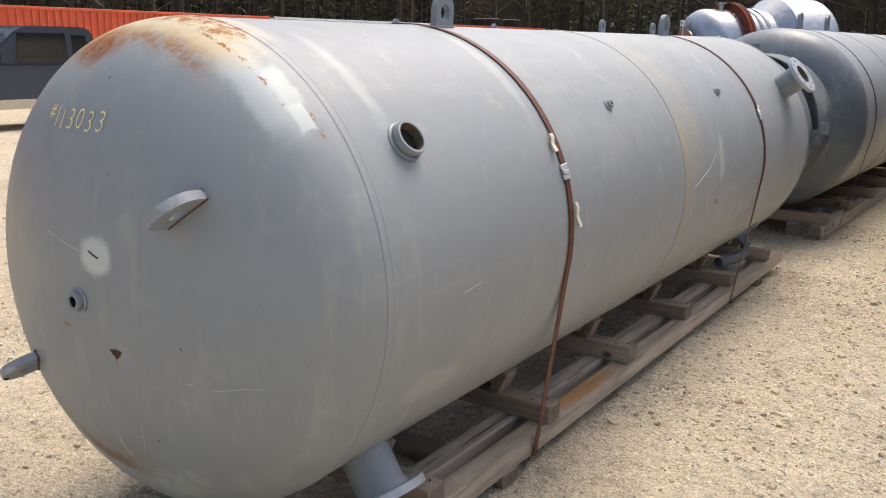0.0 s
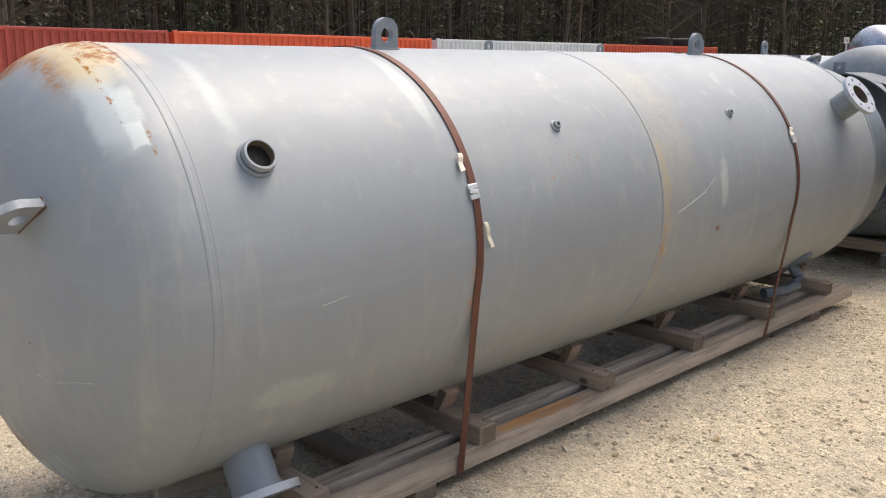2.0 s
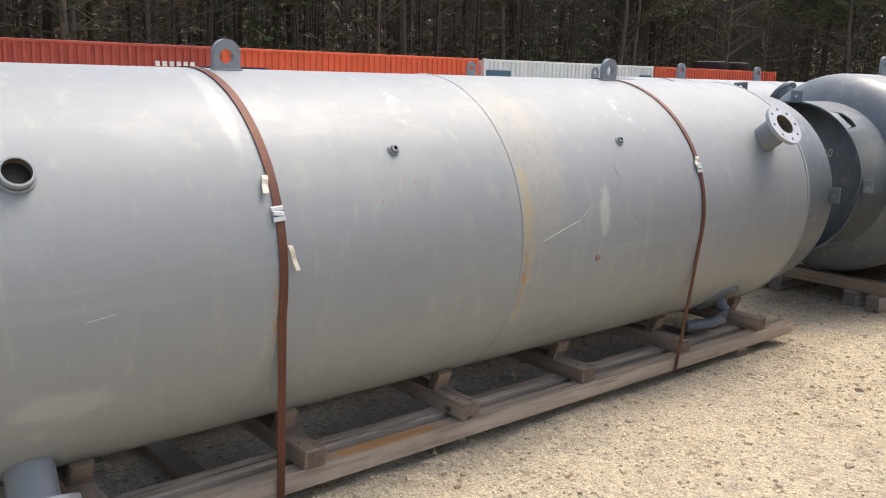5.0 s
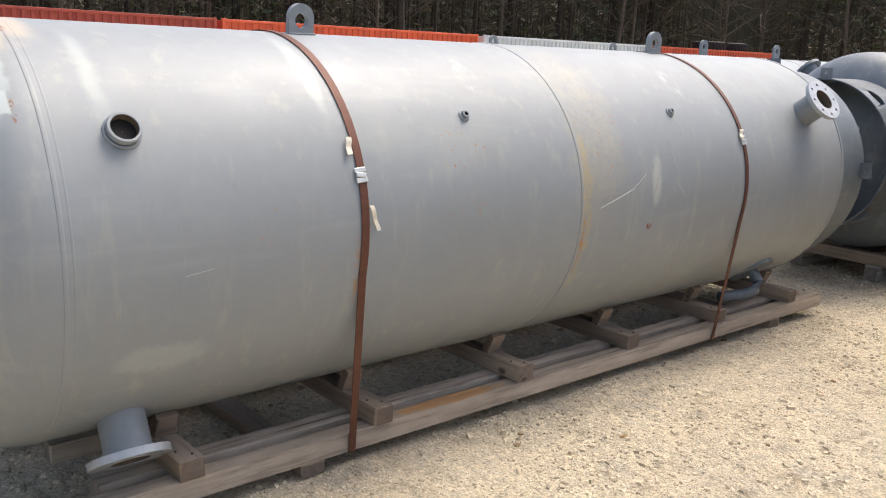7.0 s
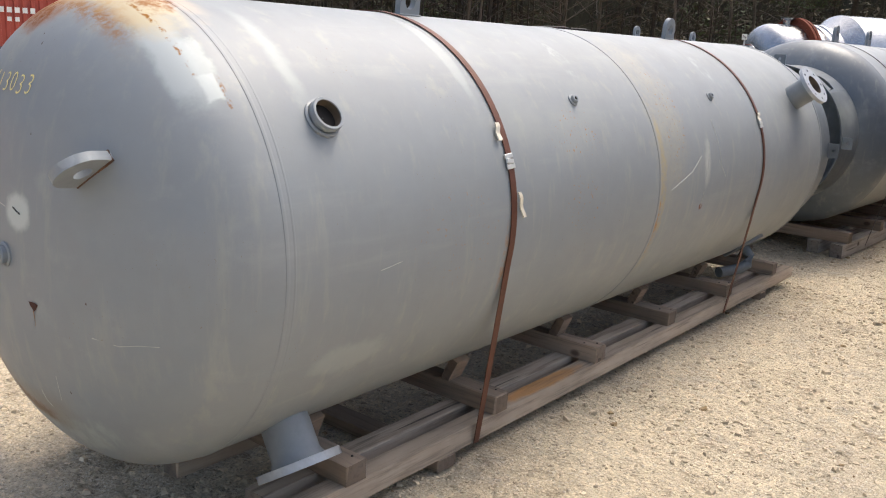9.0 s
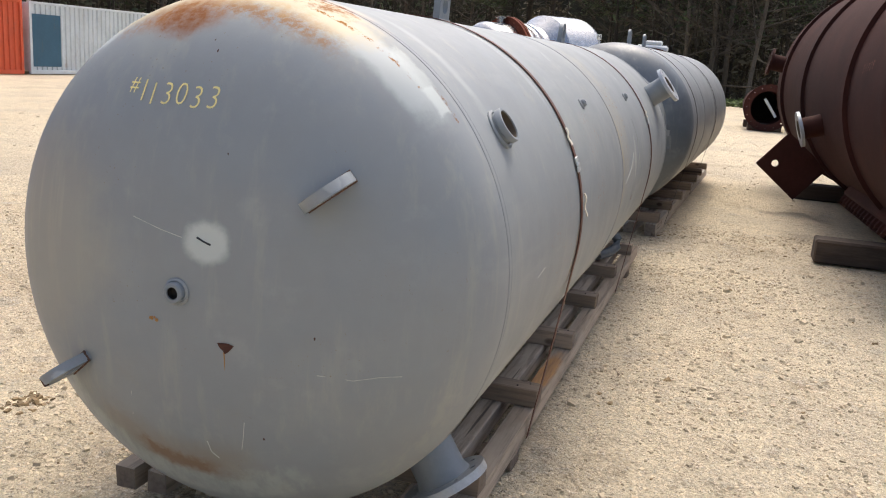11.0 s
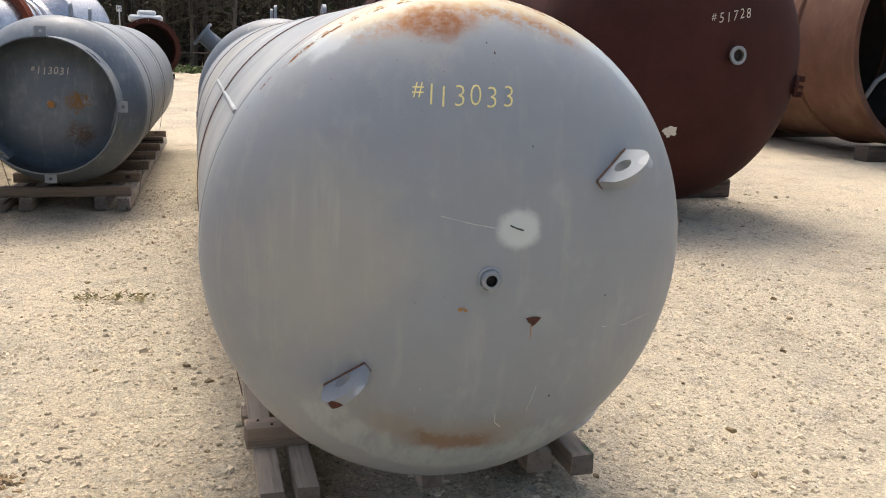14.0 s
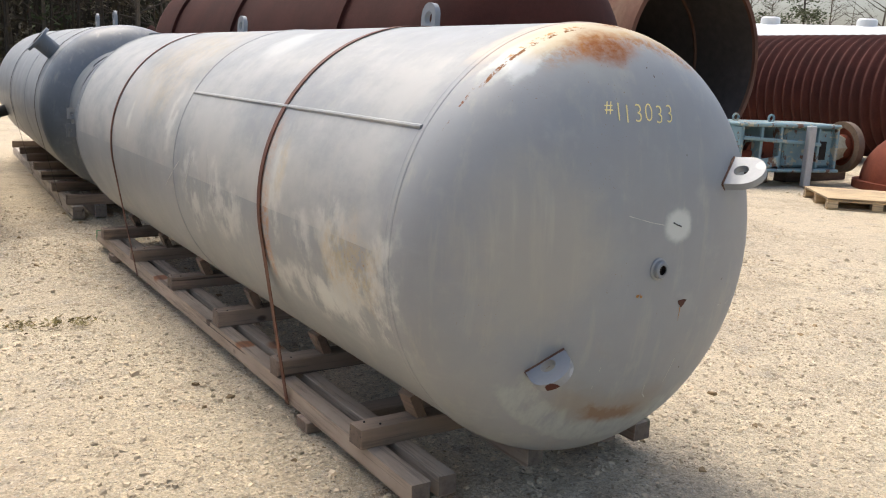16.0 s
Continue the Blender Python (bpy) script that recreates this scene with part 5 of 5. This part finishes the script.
# ---- far rusty vessel end and pipes ----
def far_manway(x, y, yaw, r, label, face=None):
    t = thing("rusty_pipe_section", pose(x, y, 0, 0, 0, yaw), label, "pipe", "rusty pipe sections far off")
    up = Matrix.Translation((0, 0, r + 0.15))
    part("pipe_wall", G().lathe([(0, r), (2.5, r), (2.5, r - 0.05), (0, r - 0.05)], up, 48, True), red_steel, t)
    g = G()
    flange(g, -0.05, 0.0, r + 0.14, r - 0.05, 16, 0.02, up)
    part("flange", g, face or red_steel, t)
    # plate inside the pipe, its colour carrying the shade of the open end
    part("end_plate", G().lathe([(2.2, r - 0.05), (2.2, 0.001)], up, 32), shade_and_nail_dark, t)
    part("inner_bar", G().tube([(-0.1, 0.1, r + 0.4), (0.25, 0.1, r - 0.1)], 0.04, 8), sign_white, t)
    for yy in (0.3, 1.9):
        part("support", G().box(-r * 0.9, r * 0.9, yy - 0.1, yy + 0.1, 0, 0.22, 0.01), wood_dark, t)


far_manway(-0.1, 26.0, 4, 0.52, "rusty flanged pipe section with a dark open end")
far_manway(1.5, 26.0, 5, 0.5, "pale rusty flanged pipe section on the yard", machined)
far_manway(-4.5, 36.5, 6, 1.05, "dark red open vessel end far across the yard")
solo("white_cover", G().box(-0.75, 0.55, 0, 0.9, 0, 0.28, 0.08, None).box(-0.4, 0.3, 0.1, 0.8, 0.26, 0.46, 0.06), sign_white, "white cover lying on a dark red vessel", "cover", m=pose(-4.5, 36.8, 2.24, 0, 0, 6))


# ---- teal machine, dome, pallet ----
def teal_machine():
    t = thing("machine_frame", pose(7.15, 7.9, 0.22, 0, 0, -14), "flaking teal painted gearbox and drive frame on timbers", "machine")
    part("top_plate", G().box(-0.5, 1.35, -0.42, 0.42, 0.66, 0.72, 0.02), teal_paint, t)
    part("bottom_plate", G().box(-0.5, 1.35, -0.45, 0.45, 0.0, 0.05, 0.02), teal_paint, t)
    for x in (-0.45, -0.1, 0.25, 0.95, 1.3):
        part("rib", G().box(x - 0.025, x + 0.025, -0.4, 0.4, 0.05, 0.66, 0.01), teal_paint, t)
    part("casing", G().box(0.40, 1.34, -0.30, 0.30, 0.06, 0.655, 0.04), teal_paint, t)
    part("gear_wheel", G().lathe([(-0.06, 0.05), (-0.06, 0.24), (0.06, 0.24), (0.06, 0.05)], toward((0.05, -0.18, 0.26), (0.2, 1, 0)), 20, True), dome_steel, t)
    part("gear_shaft", G().tube([(-0.4, -0.2, 0.2), (0.4, -0.16, 0.34)], 0.06, 10), dome_steel, t)
    part("torn_plate", G().box(-0.1, 0.3, -0.40, -0.385, 0.05, 0.2, 0.004, Matrix.Rotation(radians(-9), 4, "Y")), teal_paint, t)
    # thin dark plate on the casing, painted shade of a square hole
    part("side_window", G().box(0.98, 1.18, -0.312, -0.302, 0.18, 0.46, 0.004), shade_and_nail_dark, t, "dark plate for the shade of a square opening")
    part("tie_bar", G().tube([(-0.45, -0.42, 0.5), (0.95, -0.42, 0.42)], 0.03, 8), teal_paint, t)
    part("motor", G().lathe([(0, 0.001), (0, 0.2), (0.05, 0.23), (0.1, 0.22), (0.5, 0.22), (0.56, 0.16)], toward((-1.05, 0, 0.32), (1, 0, 0)), 24), teal_paint, t)
    cap = part("motor_cap", G().lathe([(-0.012, 0.001), (-0.012, 0.05), (0.0, 0.05)], toward((-1.05, 0, 0.32), (1, 0, 0)), 16), teal_paint, t)
    for r_ in (0.09, 0.13, 0.17):
        part("guard_ring", G().torus(-0.006, r_, 0.008, toward((-1.05, 0, 0.32), (1, 0, 0)), 24, 6), teal_paint, cap)
    part("front_post", G().box(0.62, 0.74, -0.56, -0.46, -0.2, 0.7, 0.01), machined, t)
    part("cone_housing", G().lathe([(0, 0.34), (0.35, 0.2), (0.35, 0.001)], toward((1.35, 0, 0.36), (1, 0, 0)), 8), cream_paint, t)
    part("hub_rim", G().lathe([(-0.05, 0.30), (-0.05, 0.40), (0.06, 0.40), (0.06, 0.30)], toward((1.78, 0, 0.36), (1, 0, 0)), 36, True), rim_brown, t)
    hub = part("hub", G().lathe([(0, 0.2), (0.2, 0.2), (0.2, 0.37), (0.28, 0.37), (0.28, 0.22), (0.24, 0.2), (0.24, 0.12), (0.5, 0.12), (0.5, 0.001)], toward((1.6, 0, 0.36), (1, 0, 0)), 32), dome_steel, t)
    for i in range(8):
        a = 2 * math.pi * i / 8
        part("bolt", G().lathe([(0, 0.03), (0.04, 0.03), (0.04, 0.001)], toward((1.9, 0.28 * math.cos(a), 0.36 + 0.28 * math.sin(a)), (1, 0, 0)), 8), machined, hub)
    for x in (-0.3, 0.35):
        part("eye", G().torus(0, 0.05, 0.017, Matrix.Translation((x, 0, 0.77)), 20, 8), teal_paint, t)
    return t


teal_machine()
for x0, x1, y in ((6.1, 7.6, 7.95), (8.0, 9.6, 7.9)):
    solo("timber", timber_block(x0, x1, y - 0.12, y + 0.12, 0, 0.21, int(x0 * 9), 0.012), wood_dark, "dark old timber beam under the machine", "timber", "timbers under the machine")


def dome(x, y):
    t = thing("steel_dome", pose(x, y, 0.0), "rust-brown steel dome cap standing on its rim", "dome")
    m = Matrix.Rotation(radians(90), 4, "X")
    part("cap", G().lathe(dish(0.95, 0.85, 0.12, 1, 16), m, 48), dome_steel, t)
    part("rim", G().lathe([(0.0, 1.05), (0.12, 1.05), (0.12, 0.9), (0.0, 0.9)], m, 48, True), dome_steel, t)
    part("stub_pipe", G().lathe([(0.9, 0.1), (1.25, 0.1), (1.25, 0.16), (1.3, 0.16), (1.3, 0.001)], m, 20), dome_steel, t)


dome(9.45, 6.35)


def pallet(at):
    """A block pallet with a solid sheet deck."""
    t = thing("pallet", at, "new pale wooden pallet with a solid deck on gravel", "pallet")
    part("deck", timber_block(-0.6, 0.6, -0.6, 0.6, 0.125, 0.15, 3, 0.003), wood_new, t)
    for i, y in enumerate((-0.54, 0, 0.54)):
        part("stringer", timber_block(-0.598, 0.598, y - 0.05, y + 0.05, 0.10, 0.123, 20 + i, 0.003), wood_new, t)
        part("runner", timber_block(-0.598, 0.598, y - 0.05, y + 0.05, 0.0, 0.02, 40 + i, 0.003), wood_new, t)
        for j, x in enumerate((-0.53, 0, 0.53)):
            part("block", timber_block(x - 0.065, x + 0.065, y - 0.05, y + 0.05, 0.022, 0.098, 60 + 3 * i + j, 0.003), wood_new, t)


pallet(pose(6.75, 5.75, 0, 0, 0, -42))


# ---- woods round the yard ----
def tree_kind(seed, h, pine):
    rnd = random.Random(seed)
    trunk = G()
    lean = Vector((rnd.uniform(-0.04, 0.04), rnd.uniform(-0.04, 0.04), 0))
    axis = lambda z: Vector((lean.x * z + 0.15 * math.sin(z * 0.5 + seed), lean.y * z + 0.12 * math.cos(z * 0.4 + seed), z))
    r0 = rnd.uniform(0.13, 0.22)
    trunk.tube([axis(h * i / 9) for i in range(10)], [r0 * (1 - 0.9 * i / 9) + 0.01 for i in range(10)], 7)
    limbs = G()
    crown = []
    for i in range(26 if pine else 30):
        z = h * rnd.uniform(0.35 if pine else 0.16, 0.97)
        a = rnd.uniform(0, 6.283)
        reach = (h - z) * 0.28 + 0.7 if pine else (h - z) * 0.3 + 1.0
        rise = rnd.uniform(-0.1, 0.35) if pine else rnd.uniform(0.2, 0.9)
        pts = [axis(z)]
        for k in range(1, 5):
            pts.append(pts[-1] + Vector((math.cos(a), math.sin(a), rise)) * reach / 4 + Vector((rnd.uniform(-1, 1), rnd.uniform(-1, 1), rnd.uniform(-1, 1))) * 0.12)
            for _ in range(2):
                b = a + rnd.uniform(-1.2, 1.2)
                q = pts[-1]
                e = q + Vector((math.cos(b), math.sin(b), rnd.uniform(-0.1, 0.8))) * reach * 0.33
                limbs.tube([q, (q + e) / 2 + Vector((0, 0, 0.06)), e], [0.02, 0.013, 0.005], 3, None, False)
                crown.append(e)
            crown.append(pts[-1])
        limbs.tube(pts, [0.05, 0.04, 0.03, 0.02, 0.008], 4, None, False)
    leaves = G()
    for p in crown:
        for _ in range(14 if pine else 3):
            c = p + Vector((rnd.gauss(0, 0.28), rnd.gauss(0, 0.28), rnd.gauss(0, 0.2)))
            leaf(leaves, c, rnd, rnd.uniform(0.1, 0.24) if pine else rnd.uniform(0.04, 0.1))
    return trunk, limbs, leaves


def leaf(g, c, rnd, s):
    d = Vector((rnd.uniform(-1, 1), rnd.uniform(-1, 1), rnd.uniform(-0.6, 0.6))).normalized() * s
    e = Vector((rnd.uniform(-1, 1), rnd.uniform(-1, 1), rnd.uniform(-1, 1))).normalized() * s * 0.35
    k = len(g.v)
    g.v += [tuple(c - d), tuple(c + e), tuple(c + d), tuple(c - e)]
    g.f.append((k, k + 1, k + 2, k + 3))


KINDS = []
for i in range(6):
    pine = i % 2 == 0
    tr, li, le = tree_kind(40 + i, 15 + 1.5 * (i % 3), pine)
    t = thing("tree", pose(-38, 10 + i * 3, -0.5), "tall dark pine with bare lower trunk" if pine else "bare winter tree with grey branches", "tree", "trees along the yard")
    for nm, g, mt in (("trunk", tr, bark if pine else trunk_pale), ("branchwork", li, bark_pale if not pine else bark), ("crown", le, needles if pine else brush)):
        me = bpy.data.meshes.new(nm)
        me.from_pydata(g.v, [], g.f)
        me.update()
        part(nm, me, mt, t)
    KINDS.append(t)

# the yard's edge: the woods' front line as seen from the yard
EDGE = [(-36, -40), (-36, 62), (-14, 66), (-6, 54), (14, 52), (52, 44)]


def along(edge, s):
    for (x0, y0), (x1, y1) in zip(edge, edge[1:]):
        d = math.hypot(x1 - x0, y1 - y0)
        if s <= d:
            return x0 + (x1 - x0) * s / d, y0 + (y1 - y0) * s / d, (y0 - y1) / d, (x1 - x0) / d
        s -= d
    return None


TOTAL = sum(math.hypot(b[0] - a[0], b[1] - a[1]) for a, b in zip(EDGE, EDGE[1:]))
rnd = random.Random(5)
_i = 0
s = 30.0
while s < TOTAL:
    x, y, nx, ny = along(EDGE, s)
    back = rnd.uniform(0, 7)
    k = KINDS[rnd.randrange(6)]
    m = pose(x + nx * back, y + ny * back, -0.4, 0, 0, rnd.uniform(0, 360)) @ Matrix.Scale(rnd.uniform(0.8, 1.2), 4)
    if _i < 6:
        KINDS[_i].matrix_world = m
    else:
        copy_thing(k, m)
    _i += 1
    s += rnd.uniform(1.0, 2.2)


# scattered trees on the open side of the yard
for i in range(18):
    a, d = radians(-49 - 1.5 * i), rnd.uniform(60, 85)
    copy_thing(KINDS[(1, 3, 5, 1, 2)[i % 5]], pose(-4 - d * math.sin(a), -0.5 + d * math.cos(a), -0.3, 0, 0, rnd.uniform(0, 360)) @ Matrix.Scale(rnd.uniform(0.45, 0.75), 4))


def tank_trailer(x, y, yaw):
    t = thing("tank_trailer", pose(x, y, 0, 0, 0, yaw), "white rounded tank trailer parked far off", "trailer", "white trailers")
    up = Matrix.Translation((0, 0, 2.32))
    part("barrel", G().lathe([(0, 0.001)] + dish(1.25, 0.35, 0.35, -1, 8)[::-1][1:] + [(10.6, 1.25)] + dish(1.25, 0.35, 10.65, 1, 8), up, 48), sign_white, t)
    for yy in (2.5, 5.5, 8.5):
        part("manhole", G().lathe([(1.2, 0.32), (1.42, 0.32), (1.48, 0.26), (1.48, 0.001)], Matrix.Translation((0, yy, 2.32)) @ Matrix.Rotation(radians(90), 4, "X"), 20), sign_white, t)
    part("chassis", G().box(-0.5, 0.5, 0.8, 10.2, 0.75, 1.3, 0.02), ink, t)
    for yy in (1.6, 8.3, 9.5):
        for sx in (-1, 1):
            part("wheel", G().lathe([(-0.13, 0.2), (-0.13, 0.48), (0.13, 0.48), (0.13, 0.2)], Matrix.Translation((sx * 0.95, yy, 0.48)) @ Matrix.Rotation(radians(90), 4, "Z"), 24), black_rubber, t)


tank_trailer(19.0, 23.5, 214)
tank_trailer(26.5, 15.0, 216)


def undergrowth():
    """Dense thin stems, twigs and brush that close the woods."""
    rnd = random.Random(9)
    stems, leaves, pines = G(), G(), G()
    for _ in range(1500):
        s = rnd.uniform(0, TOTAL)
        x, y, nx, ny = along(EDGE, s)
        b = rnd.uniform(1, 22)
        x, y = x + nx * b, y + ny * b
        h = rnd.uniform(5, 15)
        w = rnd.uniform(0.03, 0.14)
        stems.tube([(x, y, -0.6), (x + rnd.uniform(-0.4, 0.4), y + rnd.uniform(-0.4, 0.4), h)], [w, w * 0.3], 4, None, False)
    for _ in range(74000):
        s = rnd.uniform(0, TOTAL)
        x, y, nx, ny = along(EDGE, s)
        b = rnd.uniform(1.5, 20)
        z = abs(rnd.gauss(0, 4.2)) - 0.3
        if z > 13:
            continue
        clump = noise.noise((x * 0.2, y * 0.2, z * 0.25))
        g = pines if clump > 0.12 else leaves
        leaf(g, Vector((x + nx * b, y + ny * b, z)), rnd, rnd.uniform(0.12, 0.42))
    for nm, g, mt, lb in (("far_stems", stems, bark, "thin bare trunks of the woods"), ("far_brush", leaves, brush, "brown winter brush of the woods"), ("far_pines", pines, needles, "dark green pine foliage of the woods")):
        me = bpy.data.meshes.new(nm)
        me.from_pydata(g.v, [], g.f)
        me.update()
        solo(nm, me, mt, lb, "woods", kind="stuff")


undergrowth()

# grass verge and guard rail at the far edge
_g = G()
for _ in range(5000):
    x, y = rnd.uniform(-16, 8), rnd.uniform(44, 51)
    leaf(_g, Vector((x, y, rnd.uniform(0.02, 0.22))), rnd, rnd.uniform(0.1, 0.3))
me = bpy.data.meshes.new("grass")
me.from_pydata(_g.v, [], _g.f)
me.update()
solo("grass", me, grass_mat, "fresh green grass verge by the woods", "grass", kind="stuff")
t = thing("guard_rail", pose(-16, 43.5, 0), "thin dark fence rail on posts", "fence")
part("rail", G().box(0, 26, -0.03, 0.03, 0.98, 1.05, 0.015), bark, t)
for i in range(14):
    part("post", G().box(i * 2 - 0.06, i * 2 + 0.06, 0.04, 0.16, -0.2, 1.1, 0.01), bark, t)

# distance: a dark wooded rise behind the trees
g = G()
_pts = []
s = 0.0
while s < TOTAL:
    x, y, nx, ny = along(EDGE, s)
    _pts.append((x + nx * 26, y + ny * 26, 12 + 2.5 * noise.noise((s * 0.09, 1, 0)) + 1.2 * noise.noise((s * 0.6, 5, 0))))
    s += 1.5
for x, y, z in _pts:
    g.v += [(x, y, -1), (x, y, z)]
g.f = [(2 * i, 2 * i + 2, 2 * i + 3, 2 * i + 1) for i in range(len(_pts) - 1)]
_m = Mat("far_woods", srgb(60, 59, 47), 1.0, 0.0, "World")
_m.vary(0.5, 0.4, 8).vary(2.5, 0.4, 6, (1, 1, 0.25))
solo("backdrop", g, _m.done(), "dark far woods", "woods", kind="structure")


# ---- stones and clods on the gravel ----
def scatter(name, n, x0, x1, y0, y1, smin, smax, mat, label, seed, power=2.5, avoid=True):
    r = np.random.RandomState(seed)
    ico = [(-0.9, -0.8, -0.4), (0.85, -0.9, -0.4), (0.95, 0.8, -0.4), (-0.8, 0.9, -0.4), (-0.6, -0.5, 0.75), (0.55, -0.6, 0.8), (0.6, 0.5, 0.7), (-0.5, 0.6, 0.85)]
    tri = [(4, 5, 6), (4, 6, 7), (0, 1, 5), (0, 5, 4), (1, 2, 6), (1, 6, 5), (2, 3, 7), (2, 7, 6), (3, 0, 4), (3, 4, 7)]
    base = np.array(ico)
    vs, fs = [], []
    k = 0
    for i in range(n):
        x, y = r.uniform(x0, x1), r.uniform(y0, y1)
        # gravel gathers in drifts and leaves sandy stretches
        if 1.5 * noise.noise((x * 0.9, y * 0.9, 5.0)) + 1.0 * noise.noise((x * 3.1, y * 3.1, 2.0)) < r.uniform(-0.9, 0.6):
            continue
        s = smin + (smax - smin) * r.uniform() ** power
        a = r.uniform(0, 6.28)
        p = (base + r.uniform(-0.32, 0.32, (8, 3))) * s * np.array([1, r.uniform(0.6, 1), r.uniform(0.5, 0.9)])
        c, d = math.cos(a), math.sin(a)
        q = np.stack([p[:, 0] * c - p[:, 1] * d + x, p[:, 0] * d + p[:, 1] * c + y, p[:, 2] + ground_z(x, y) - 0.12 * s + (lumps(x, y) if -6.6 < x < 3 and -0.8 < y < 8.6 else 0.0)], 1)
        vs += q.tolist()
        fs += [(t[0] + k, t[1] + k, t[2] + k) for t in tri]
        k += 8
    me = bpy.data.meshes.new(name)
    me.from_pydata(vs, [], fs)
    me.update()
    solo(name, me, mat, label, "gravel", kind="stuff")


scatter("gravel_stones", 170000, -6.5, 2.6, -0.2, 8.5, 0.0022, 0.017, stone_mat, "loose pale gravel stones on sandy ground", 1, 6)
scatter("gravel_stones", 7000, -14, 8, 2, 24, 0.008, 0.03, stone_mat, "loose pale gravel stones on sandy ground", 2, 4)
scatter("earth_clods", 1300, -6.5, 2.6, 0.2, 8.5, 0.005, 0.026, clod_mat, "brown clods of earth and gravel", 3, 4)


def weed_clump(x, y, seed):
    """A low dry tuft between stones."""
    r = random.Random(seed)
    g = G()
    for _ in range(90):
        a, d = r.uniform(0, 6.28), abs(r.gauss(0, 0.05))
        leaf(g, Vector((x + 1.5 * d * math.cos(a), y + d * math.sin(a), r.uniform(0.0, 0.035))), r, r.uniform(0.008, 0.022))
    me = bpy.data.meshes.new("weed_clump")
    me.from_pydata(g.v, [], g.f)
    me.update()
    solo("weed_clump", me, weed_mat, "low dry weed tuft on the pale gravel", "weed", kind="stuff")


weed_mat = leaf_mat("dry_weeds", srgb(150, 138, 96))
for i, (x, y) in enumerate(((-3.37, 4.42), (-3.20, 4.38), (-3.06, 4.36))):
    weed_clump(x, y, 40 + i)
scatter("earth_clods", 90, -3.48, -3.33, 2.08, 2.26, 0.006, 0.022, clod_mat, "brown clods of earth and gravel", 8, 1)
